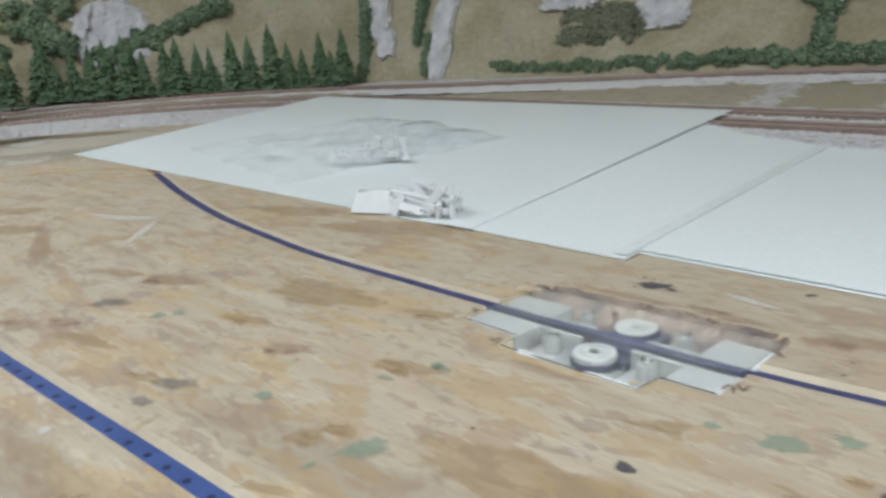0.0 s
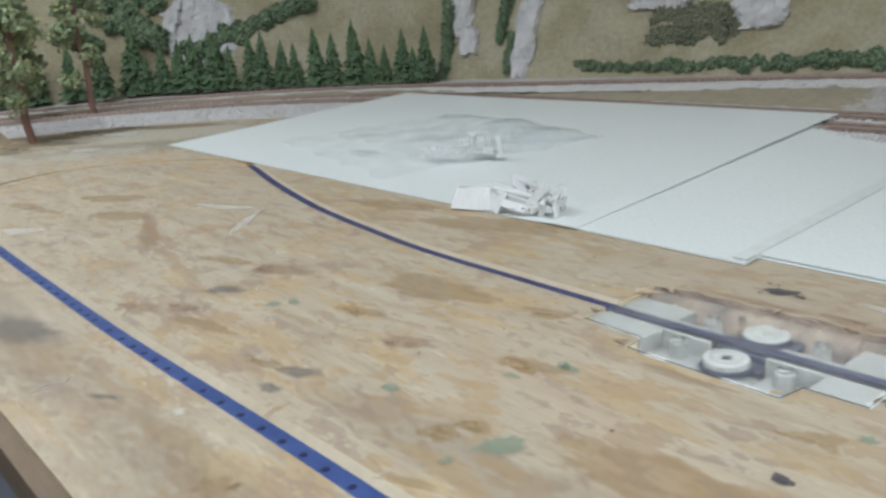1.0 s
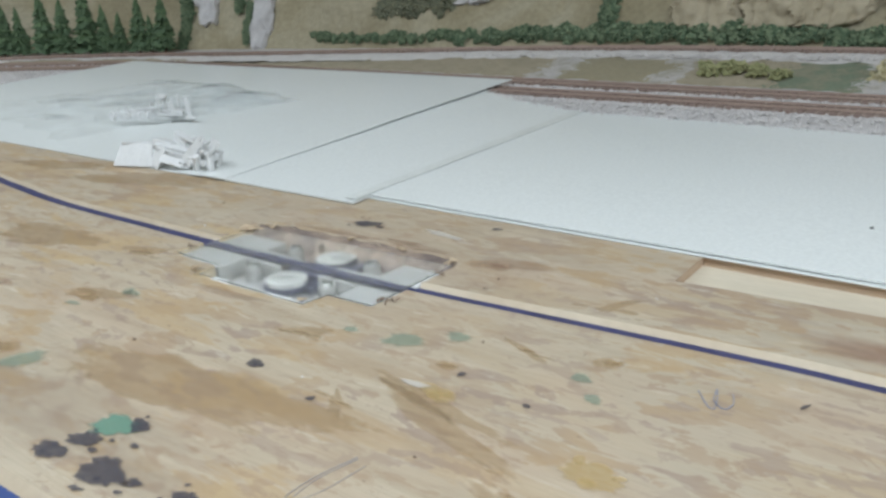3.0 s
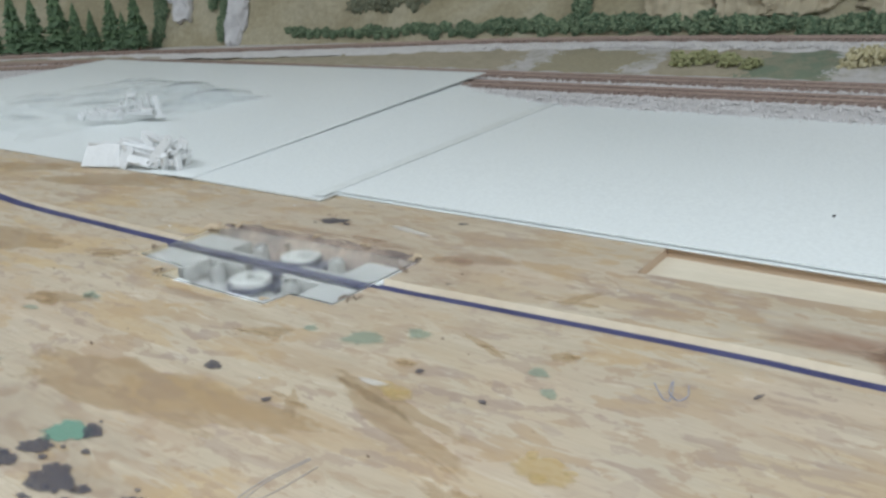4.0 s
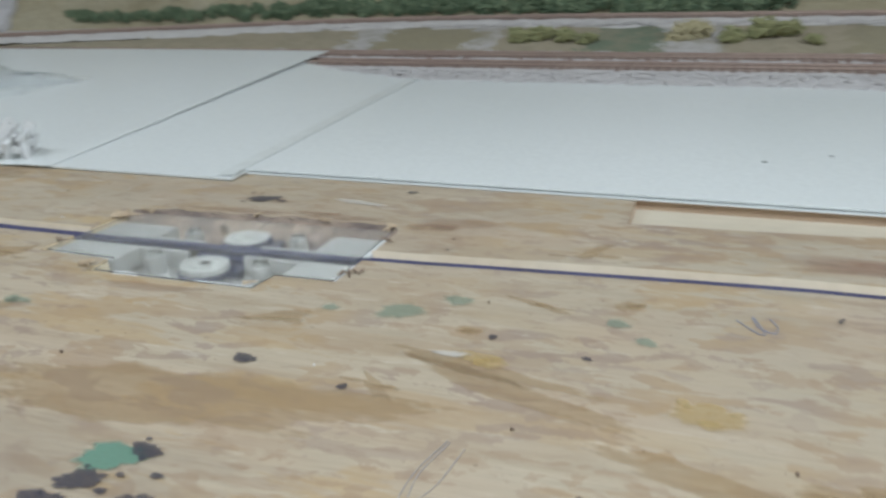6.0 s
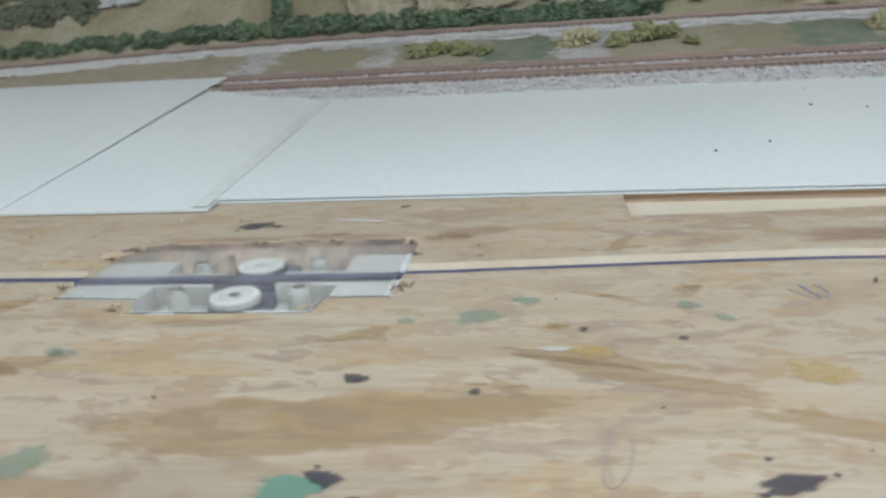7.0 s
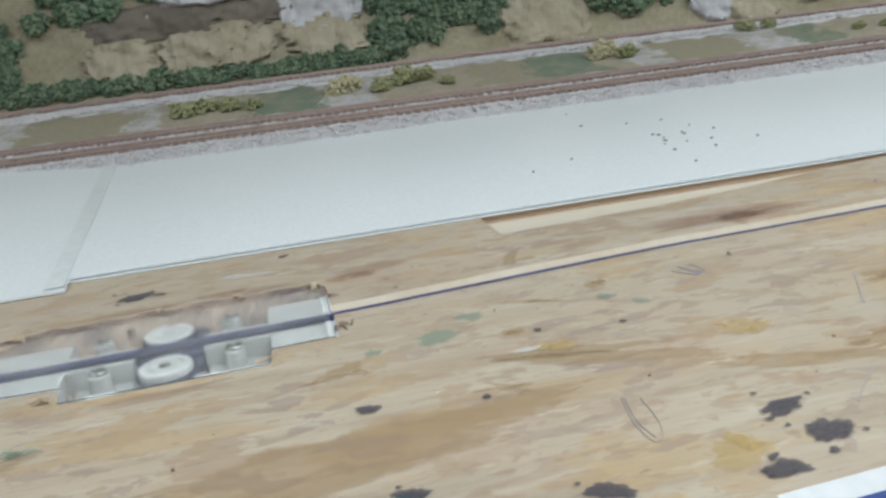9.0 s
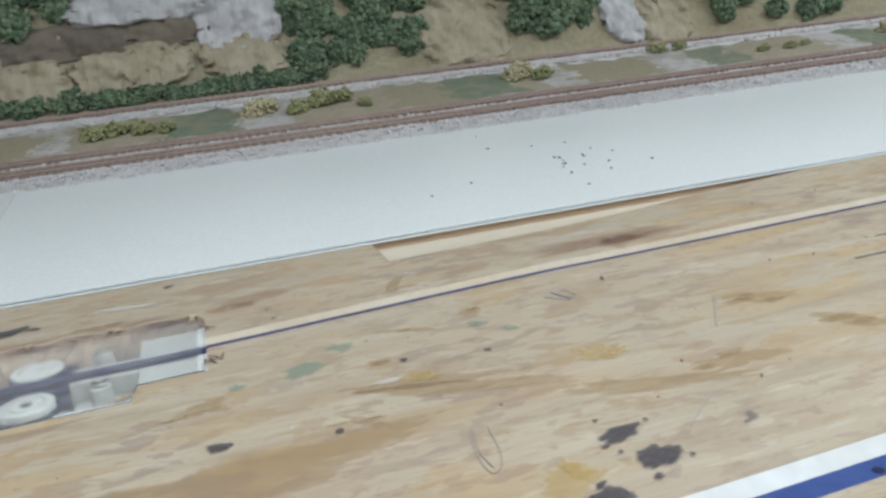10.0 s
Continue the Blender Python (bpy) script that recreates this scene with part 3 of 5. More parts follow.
def sheet(corners, base, thick, climb, label, wave=0.0, nx=40, ny=40, dip=0.0):
    """A thin sheet over four corners (front left, front right, back right, back left) that climbs over the ballast."""
    bm = bmesh.new()
    fl, fr, br, bl = [Vector(c) for c in corners]
    lay = []
    for k in (0, 1):
        rows = []
        for j in range(ny + 1):
            row = []
            for i in range(nx + 1):
                u, v = i / nx, j / ny
                p = fl.lerp(fr, u).lerp(bl.lerp(br, u), v)
                y = p.y + (wave * v * (noise.noise(Vector((p.x * 5, 1, 0))) + 0.4 * noise.noise(Vector((p.x * 16, 4, 0)))))
                low = base - dip * (1 - smooth01(0.93, 0.985, u)) * (1 - smooth01(0.25, 0.6, v))
                z = low + (climb[0] + (climb[1] - climb[0]) * u) * max(0.0, y) / 0.6 + 0.0011 * noise.noise(Vector((p.x * 4, y * 4, 2))) * v + k * thick
                row.append(bm.verts.new((p.x, y, max(z, low + k * thick))))
            rows.append(row)
        lay.append(rows)
    lo, hi = lay
    for j in range(ny):
        for i in range(nx):
            bm.faces.new((hi[j][i], hi[j][i + 1], hi[j + 1][i + 1], hi[j + 1][i]))
            bm.faces.new((lo[j][i], lo[j + 1][i], lo[j + 1][i + 1], lo[j][i + 1]))
    for i in range(nx):
        bm.faces.new((lo[0][i], lo[0][i + 1], hi[0][i + 1], hi[0][i]))
        bm.faces.new((lo[ny][i + 1], lo[ny][i], hi[ny][i], hi[ny][i + 1]))
    for j in range(ny):
        bm.faces.new((lo[j + 1][0], lo[j][0], hi[j][0], hi[j + 1][0]))
        bm.faces.new((lo[j][nx], lo[j + 1][nx], hi[j + 1][nx], hi[j][nx]))
    return tagged(part("plastic_sheet", bm, M_SHEET), label, "sheet", "white sheets")


sheet([(-1.222, -0.002), (-0.172, 0.0), (-0.228, 0.612), (-1.27, 0.608)], 0.0026, 0.0008, (0.0298, 0.0298), "large thin white plastic sheet lying over plywood and track", dip=0.0021)
sheet([(-0.200, 0.002), (0.002, 0.001), (-0.040, 0.505), (-0.255, 0.56)], 0.0008, 0.0016, (0.0294, 0.010), "narrow white plastic sheet taped beside the large one", nx=16)
sheet([(-0.008, 0.0235), (1.95, 0.0085), (1.95, 0.33), (-0.030, 0.345)], 0.0003, 0.0006, (0.005, 0.005), "white plastic backing sheet under the long white sheet", nx=60)
sheet([(-0.012, 0.027), (1.95, 0.012), (1.95, 0.472), (-0.052, 0.507)], 0.0018, 0.0013, (0.0095, 0.006), "long white plastic sheet with black specks on plywood", wave=0.02, nx=90)


def tape(a, b, w0, w1, z, climb):
    bm = bmesh.new()
    a, b = Vector((*a, 0)), Vector((*b, 0))
    side = Vector((b.y - a.y, a.x - b.x, 0)).normalized()
    rows = []
    for k in range(25):
        p = a.lerp(b, k / 24)
        w = w0 + (w1 - w0) * k / 24
        zz = z + climb * max(0.0, p.y) / 0.6
        rows.append([bm.verts.new(p + side * s + Vector((0, 0, zz + dz))) for s, dz in ((-w / 2, 0.0), (w / 2, 0.0), (w / 2, 0.0005), (-w / 2, 0.0005))])
    for p, q in zip(rows, rows[1:]):
        for j in range(4):
            bm.faces.new((p[j], p[(j + 1) % 4], q[(j + 1) % 4], q[j]))
    bm.faces.new(rows[0])
    bm.faces.new(rows[-1])
    bmesh.ops.recalc_face_normals(bm, faces=bm.faces)
    return tagged(part("tape_strip", bm, M_TAPE), "greyish translucent tape strip joining two white sheets", "tape", "tape strips")


tape((-0.006, 0.006), (-0.045, 0.518), 0.013, 0.016, 0.0034, 0.0099)

SPECK = mottled("black_speck", (0.02, 0.02, 0.022), (0.05, 0.05, 0.05), 90, 0.7)
rs = random.Random(11)
for x, y in ((0.544, 0.213), (0.547, 0.207), (0.544, 0.190), (0.539, 0.176), (0.531, 0.162), (0.526, 0.133), (0.553, 0.159), (0.573, 0.205), (0.570, 0.195), (0.596, 0.232), (0.607, 0.202), (0.579, 0.157), (0.564, 0.124), (0.517, 0.078), (0.551, 0.292), (0.506, 0.317), (0.524, 0.411), (0.431, 0.157), (0.383, 0.129), (0.617, 0.138), (0.590, 0.285)):
    tagged(part("debris_speck", prism(blob(rs, x, y, rs.uniform(0.0008, 0.0020), rs.uniform(0.0006, 0.0011), rs.uniform(0, 3), 8, 0.35), 0.0034 + 0.0142 * y, 0.0046 + 0.0142 * y), SPECK), "tiny black crumb lying on white sheet", "crumb", "crumbs on the sheet")

# ---- stains, marks on the plywood ----
STAIN = {
    "black": stain_mat("black_paint_splash", (0.07, 0.066, 0.085), 0.78, 160, 0.5, 0.36, 0.06, 1.6),
    "grey": stain_mat("grey_smudge", (0.17, 0.16, 0.16), 0.5, 70, 0.6, 0.42, 0.25),
    "green": stain_mat("green_paint_spot", (0.23, 0.35, 0.265), 0.5, 110, 0.55, 0.48, 0.12),
    "white": stain_mat("white_paint_smear", (0.76, 0.73, 0.67), 0.55, 80, 0.6, 0.42, 0.14),
    "brown": stain_mat("brown_stain", (0.42, 0.275, 0.185), 0.42, 80, 0.55, 0.44, 0.2),
    "ochre": stain_mat("ochre_varnish", (0.46, 0.31, 0.155), 0.40, 60, 0.45, 0.50, 0.06, 3.0),
    "yellow": stain_mat("yellow_varnish", (0.60, 0.43, 0.18), 0.46, 60, 0.45, 0.36, 0.08, 3.0),
}
LEVEL = {"ochre": 0.0002, "brown": 0.0003, "yellow": 0.0004, "grey": 0.0005, "white": 0.0006, "green": 0.0006, "black": 0.0008}
rstain = random.Random(3)


def clear_of_grooves(cx, cy, px, py):
    """Draws a rim point back towards its centre until it lies off the grooves, the pocket and the sheets."""
    for _ in range(14):
        d = min((p[0] - px) ** 2 + (p[1] - py) ** 2 for p in SLOT[::1]) ** 0.5
        line = min(SLOT, key=lambda p: (p[0] - px) ** 2 + (p[1] - py) ** 2)
        across = (line[1] - py) * (line[1] - cy) < 0 and abs(line[0] - px) < 0.02
        if d > HALF + 0.012 and not across and not (-0.022 < px < 0.176 and -0.190 < py < -0.072):
            break
        px, py = cx + (px - cx) * 0.82, cy + (py - cy) * 0.82
    return px, py


def stain(kind, x, y, rx, ry, turn):
    pieces = [(x, y, rx, ry)]
    if kind in ("ochre", "yellow", "brown") and rx < 0.03:
        pieces += [(x + rstain.uniform(-1, 1) * rx, y + rstain.uniform(-1.2, 1.2) * ry, rx * rstain.uniform(0.2, 0.5), ry * rstain.uniform(0.2, 0.6)) for _ in range(3)]
    if kind == "black" and rx > 0.006:
        pieces += [(x + rstain.uniform(-1.5, 1.5) * rx, y + rstain.uniform(-1.6, 1.6) * ry, rx * rstain.uniform(0.08, 0.2), ry * rstain.uniform(0.1, 0.2)) for _ in range(2)]
    bm = bmesh.new()
    core = bm.verts.layers.float.new("core")
    grow = 1.22 if kind in ("black", "green", "teal", "white") else 1.35 if kind in ("ochre", "yellow") else 1.6
    for i, (cx, cy, a, b) in enumerate(pieces):
        edge = blob(rstain, cx, cy, grow * max(a, 0.0012), grow * max(b, 0.0012), turn if i == 0 else 0.05, 40 if i == 0 else 14, 0.25)
        z = LEVEL[kind] + 0.00003 * i
        c = bm.verts.new((cx, cy, z))
        c[core] = 1.0
        ring = [bm.verts.new((*clear_of_grooves(cx, cy, px, py), z)) for px, py in edge]
        for p, q in zip(ring, ring[1:] + ring[:1]):
            bm.faces.new((c, p, q))
    return part(kind + "_stain", bm, STAIN[kind], top)


stain("black", 0.177, -0.254, 0.0051, 0.0041, 2.79)
stain("black", 0.227, -0.264, 0.0022, 0.0022, 1.57)
stain("black", 0.183, -0.323, 0.0064, 0.0042, 3.01)
stain("black", 0.173, -0.343, 0.0085, 0.0049, -3.02)
stain("black", 0.169, -0.356, 0.0095, 0.0054, -2.85)
stain("black", 0.202, -0.352, 0.0133, 0.0073, 2.88)
stain("black", 0.184, -0.346, 0.0028, 0.0014, 0.00)
stain("black", 0.196, -0.334, 0.0028, 0.0014, 0.00)
stain("black", 0.219, -0.350, 0.0042, 0.0028, 0.00)
stain("black", 0.205, -0.366, 0.0044, 0.0034, -2.70)
stain("black", 0.214, -0.107, 0.0045, 0.0022, -2.68)
stain("black", 0.216, -0.134, 0.0045, 0.0035, -2.88)
stain("black", 0.054, -0.037, 0.0109, 0.0077, -2.99)
stain("black", 0.069, -0.039, 0.0045, 0.0022, 3.14)
stain("black", -0.049, -0.143, 0.0068, 0.0038, 2.72)
stain("black", 0.150, 0.003, 0.0037, 0.0027, -2.80)
stain("black", 0.330, -0.319, 0.0105, 0.0046, 0.25)
stain("black", 0.335, -0.340, 0.0098, 0.0068, -2.64)
stain("black", 0.307, -0.357, 0.0090, 0.0058, 3.06)
stain("black", 0.247, -0.346, 0.0076, 0.0054, 2.71)
stain("black", 0.328, -0.352, 0.0026, 0.0016, -2.48)
stain("black", 0.307, -0.348, 0.0026, 0.0016, -2.48)
stain("black", 0.411, -0.149, 0.0032, 0.0009, 1.22)
stain("black", 0.312, -0.215, 0.0023, 0.0013, 2.85)
stain("black", 0.270, -0.206, 0.0022, 0.0022, 1.57)
stain("black", 0.326, -0.306, 0.0014, 0.0000, 2.36)
stain("grey", 0.383, -0.330, 0.0036, 0.0022, 0.91)
stain("grey", 0.379, -0.333, 0.0014, 0.0014, 1.57)
STAIN["teal"] = stain_mat("teal_paint_spot", (0.15, 0.33, 0.245), 0.75, 130, 0.55, 0.36, 0.10)
LEVEL["teal"] = 0.0006
stain("teal", 0.174, -0.329, 0.0135, 0.0077, -3.02)
stain("green", 0.015, -0.261, 0.0071, 0.0028, -3.14)
stain("green", 0.032, -0.231, 0.0071, 0.0042, 3.14)
stain("green", 0.221, -0.191, 0.0114, 0.0100, 3.08)
stain("green", 0.243, -0.172, 0.0082, 0.0062, -2.85)
stain("green", 0.319, -0.178, 0.0059, 0.0049, -2.85)
stain("green", 0.333, -0.193, 0.0052, 0.0042, 2.64)
stain("green", 0.187, -0.196, 0.0051, 0.0041, -2.79)
stain("green", -0.024, -0.320, 0.0065, 0.0055, 2.78)
stain("green", 0.070, -0.319, 0.0122, 0.0112, 1.19)
stain("green", 0.061, -0.347, 0.0042, 0.0028, 1.57)
stain("green", -0.211, -0.298, 0.0073, 0.0063, 2.83)
stain("green", -0.203, -0.285, 0.0074, 0.0054, 2.80)
stain("green", 0.027, -0.230, 0.0071, 0.0039, 2.47)
stain("white", 0.258, -0.226, 0.0080, 0.0034, 0.10)
stain("white", -0.578, -0.172, 0.0503, 0.0107, 0.46)
stain("white", -0.487, -0.189, 0.0506, 0.0066, -0.78)
stain("white", -0.672, -0.389, 0.0311, 0.0203, 0.99)
stain("white", -0.651, -0.451, 0.0276, 0.0168, 2.33)
stain("white", -0.085, -0.421, 0.0058, 0.0036, 2.63)
stain("white", -1.515, 0.003, 0.0436, 0.0646, 1.51)
stain("white", -1.325, -0.127, 0.0366, 0.0358, 1.19)
stain("white", 0.124, -0.029, 0.0211, 0.0048, -0.24)
stain("grey", -0.308, -0.457, 0.0335, 0.0185, -2.94)
stain("grey", -0.082, -0.346, 0.0104, 0.0074, -2.69)
stain("grey", -0.076, -0.371, 0.0072, 0.0062, -2.72)
stain("grey", -0.139, -0.446, 0.0096, 0.0032, -2.53)
stain("grey", -0.274, -0.309, 0.0156, 0.0086, -2.62)
stain("brown", 0.203, -0.059, 0.0215, 0.0107, -2.69)
stain("brown", -0.289, -0.381, 0.0224, 0.0134, -2.72)
stain("brown", -0.073, -0.273, 0.0149, 0.0091, -2.48)
stain("brown", -0.260, -0.351, 0.0148, 0.0088, -2.59)
stain("brown", -0.286, -0.249, 0.0227, 0.0156, -2.78)
stain("brown", -0.538, -0.279, 0.0847, 0.0107, 2.79)
stain("ochre", 0.165, -0.288, 0.085, 0.020, 0.08)
stain("ochre", 0.288, -0.248, 0.0533, 0.0061, -0.35)
stain("ochre", 0.239, -0.260, 0.0120, 0.0028, -0.79)
stain("ochre", -0.256, -0.034, 0.0817, 0.0241, 0.26)
stain("ochre", -0.412, -0.041, 0.0569, 0.0187, 0.18)
stain("ochre", 0.258, -0.202, 0.0059, 0.0032, -0.35)
stain("ochre", 0.289, -0.095, 0.0237, 0.0050, 1.09)
stain("ochre", 0.281, -0.166, 0.0166, 0.0028, -0.44)
stain("yellow", 0.360, -0.246, 0.0130, 0.0067, -0.08)
stain("ochre", 0.273, -0.235, 0.0376, 0.0058, -0.17)
stain("ochre", 0.169, -0.211, 0.0137, 0.0057, 0.58)
stain("ochre", 0.321, -0.157, 0.0067, 0.0052, -0.84)
stain("yellow", 0.0880, -0.4190, 0.021, 0.013, 0.30)
stain("ochre", 0.0920, -0.4210, 0.016, 0.010, 0.20)
stain("yellow", 0.299, -0.340, 0.0106, 0.0096, -2.59)
stain("yellow", 0.272, -0.227, 0.0099, 0.0054, 2.71)
stain("ochre", 0.412, -0.283, 0.0231, 0.0063, -0.09)
stain("ochre", 0.469, -0.222, 0.0225, 0.0070, -0.36)
stain("ochre", 0.363, -0.286, 0.0388, 0.0065, -0.21)
stain("ochre", 0.485, -0.271, 0.0152, 0.0081, -0.81)
stain("ochre", -0.145, -0.192, 0.0547, 0.0216, 0.21)
stain("ochre", -0.030, -0.170, 0.0283, 0.0085, 0.36)
stain("ochre", -0.649, -0.275, 0.0400, 0.0193, 0.48)
stain("ochre", -0.771, -0.244, 0.0469, 0.0219, 0.55)
stain("ochre", -0.212, -0.355, 0.0332, 0.0071, 0.21)
stain("ochre", -0.148, -0.261, 0.0223, 0.0066, 0.34)
stain("ochre", -0.045, -0.390, 0.0162, 0.0061, -1.42)
stain("ochre", 0.001, -0.439, 0.0081, 0.0099, -1.76)
stain("ochre", 0.049, -0.380, 0.0238, 0.0082, 0.39)
stain("ochre", 0.045, -0.316, 0.0102, 0.0057, 0.20)
stain("ochre", 0.012, -0.243, 0.0206, 0.0082, 0.24)
stain("ochre", 0.037, -0.332, 0.0126, 0.0073, 0.32)
stain("ochre", -0.107, -0.354, 0.0179, 0.0045, 0.40)
stain("ochre", -0.358, -0.271, 0.0335, 0.0081, 0.30)
stain("ochre", -0.806, -0.338, 0.0600, 0.0109, 0.23)

# Broad faint brown patches that darken the board towards its front edge
STAIN["faint_brown"] = stain_mat("faint_brown_wash", (0.32, 0.24, 0.175), 0.22, 40, 0.6, 0.45, 0.4, 3.0)
LEVEL["faint_brown"] = 0.00012
for x, y, a, b, tn in ((0.10, -0.345, 0.13, 0.030, 0.03), (-0.30, -0.455, 0.30, 0.030, 0.04), (0.10, -0.445, 0.2, 0.03, 0.04)):
    stain("faint_brown", x, y, a, b, tn)
PENCIL = mottled("pencil_line", (0.37, 0.34, 0.33), (0.46, 0.40, 0.33), 200, 0.6)


def pencil(points, w=0.00034, mat=PENCIL):
    line = [(p[0], p[1], 0.0) for p in catmull(points, 0.0015)]
    return part("pencil_mark", sweep(line, [(-w / 2, -0.0002), (w / 2, -0.0002), (w / 2, 0.0005), (-w / 2, 0.0005)]), mat, top)


INK = mottled("blue_pencil_line", (0.27, 0.285, 0.36), (0.38, 0.36, 0.37), 200, 0.6)
STAIN["knot"] = stain_mat("reddish_knot", (0.37, 0.215, 0.15), 0.55, 50, 0.6, 0.40, 0.25, 4.0)
LEVEL["knot"] = 0.00035
stain("knot", 0.450, -0.078, 0.046, 0.017, 0.12)
stain("knot", 0.462, -0.080, 0.020, 0.006, 0.10)
stain("black", 0.452, -0.077, 0.0035, 0.0014, 0.1)
pencil([(0.3680, -0.1590), (0.3770, -0.1710), (0.3800, -0.1710)], 0.0005, INK)
pencil([(0.3795, -0.1700), (0.3780, -0.1630), (0.3745, -0.1530), (0.3770, -0.1640), (0.3830, -0.1690), (0.3850, -0.1630), (0.3820, -0.1540)], 0.0005, INK)
pencil([(0.2780, -0.2870), (0.2740, -0.3060), (0.2740, -0.3210), (0.2760, -0.3235), (0.2795, -0.3200), (0.2830, -0.3100), (0.2850, -0.2900)])
pencil([(0.2790, -0.2880), (0.2755, -0.3070), (0.2765, -0.3200)], 0.0004)
pencil([(-0.1800, -0.4770), (-0.1850, -0.4660), (-0.1830, -0.4550)], 0.0012)
pencil([(-0.1835, -0.4550), (-0.1775, -0.4600), (-0.1800, -0.4770)], 0.0010)
GRAPHITE = mottled("dark_graphite_stroke", (0.10, 0.09, 0.085), (0.20, 0.17, 0.145), 160, 0.6)
pencil([(0.45, -0.208), (0.438, -0.227), (0.426, -0.245)], 0.0009, PENCIL)
pencil([(0.383, -0.304), (0.37, -0.315), (0.358, -0.326)], 0.0006, PENCIL)
pencil([(0.555, -0.199), (0.574, -0.199), (0.597, -0.198)], 0.0016, GRAPHITE)
pencil([(0.597, -0.171), (0.622, -0.171)], 0.0013, GRAPHITE)

# ---- drive unit under its clear cover ----
unit = thing("drive_unit", "slot drive mechanism under clear acrylic cover in plywood pocket", "mechanism", at=(0.08, -0.13, -0.0165))


def upart(name, bm, mat, label="", parent=None, smooth=False):
    ob = part(name, bm, mat, parent or unit, label, smooth)
    if parent is None:
        ob.matrix_parent_inverse = Matrix.Translation(unit.location).inverted()
    return ob


bpy.context.view_layer.update()
upart("pocket_floor", prism(POCKET, -0.0185, -0.0165), M_POCKET, "dark mottled brown wood floor")
TOP = -0.0036
for x0, x1, y0, y1 in ((-0.0185, 0.030, -0.1635, -0.1365), (0.1375, 0.1725, -0.1635, -0.1340), (-0.0175, 0.0275, -0.1235, -0.0985), (0.1365, 0.1725, -0.1210, -0.0900)):
    upart("channel_plate", box(x0, x1, y0, y1, -0.0163, TOP, 0.0008), M_GREYPL)
for x0, x1, y0, y1 in ((0.0302, 0.0650, -0.1400, -0.1365), (0.1015, 0.1373, -0.1385, -0.1345), (0.0278, 0.0640, -0.1235, -0.1195), (0.1015, 0.1363, -0.1215, -0.1175)):
    upart("channel_wall", box(x0, x1, y0, y1, -0.0163, TOP, 0.0006), M_GREYPL)
for x0, x1, y0, y1 in ((0.0345, 0.0640, -0.1795, -0.1402), (0.1030, 0.1355, -0.1785, -0.1388)):
    upart("base_strip", box(x0, x1, y0, y1, -0.0163, -0.0146, 0.0006), M_GREYPL, "white plastic base")
for x0, x1, y0 in ((0.0480, 0.0620, -0.1845), (0.1000, 0.1355, -0.1845)):
    upart("front_lip", box(x0, x1, y0, y0 + 0.0045, -0.0163, -0.0015, 0.0005), M_WHITE, "white plastic lip")
upart("front_slot", box(0.0540, 0.0580, -0.1850, -0.1843, -0.0085, -0.0024), M_DARK, "dark notch")
upart("front_slot", box(0.1230, 0.1300, -0.1850, -0.1843, -0.0085, -0.0024), M_DARK, "dark notch")
# torn wood that slopes from the ragged rim down behind the plates
RIM = sorted(p for p in POCKET if p[1] > -0.085)
slope, rt = bmesh.new(), random.Random(14)
fine_rim = [p for p in catmull(RIM, 0.004)]
layers = []
for k, (back, z) in enumerate(((-0.0018, 0.0006), (0.004, -0.0026), (0.009, -0.0070), (0.015, -0.0110), (0.020, -0.0163))):
    layers.append([slope.verts.new((p[0] + rt.uniform(-0.0006, 0.0006), p[1] - back - (rt.uniform(0, 0.003) if k else rt.uniform(-0.0012, 0.0012)), z + (rt.uniform(-0.0016, 0.0016) if 0 < k < 4 else 0.0))) for p in fine_rim])
for a, b in zip(layers, layers[1:]):
    for i in range(len(fine_rim) - 1):
        slope.faces.new((b[i], b[i + 1], a[i + 1], a[i]))
upart("torn_wood_slope", slope, M_TORN, "ragged torn brown wood")
upart("shaft_pin", lathe([(0, -0.0163), (0.0026, -0.0163), (0.0021, -0.0020), (0, -0.0015)], 10, None, (0.0570, -0.0910, 0)), M_POCKET, "dark pin")
upart("end_strip", box(0.1728, 0.1738, -0.1640, -0.1365, -0.0163, -0.0010, 0.0002), M_WHITE, "white plastic lip")
upart("end_strip", box(0.1728, 0.1738, -0.1195, -0.0930, -0.0163, -0.0010, 0.0002), M_WHITE, "white plastic lip")
upart("end_plate", box(0.1685, 0.1727, -0.1632, -0.1345, TOP - 0.001, -0.0024, 0.0003), M_ENDWHITE, "white plastic end plate")
upart("end_plate", box(0.1685, 0.1727, -0.1205, -0.0905, TOP - 0.001, -0.0024, 0.0003), M_ENDWHITE, "white plastic end plate")
upart("wheel_well", box(0.0645, 0.1010, -0.1440, -0.0850, -0.0163, -0.0106, 0.001), M_WELL, "dark blue wheel well with shade in its colour")
upart("base_strip", box(0.0645, 0.1010, -0.1840, -0.1445, -0.0163, -0.0150, 0.0004), M_GREYPL, "white plastic base")
M_WHEEL = mottled("grey_printed_wheel", (0.47, 0.475, 0.45), (0.36, 0.365, 0.345), 60, 0.55, 0, 400)
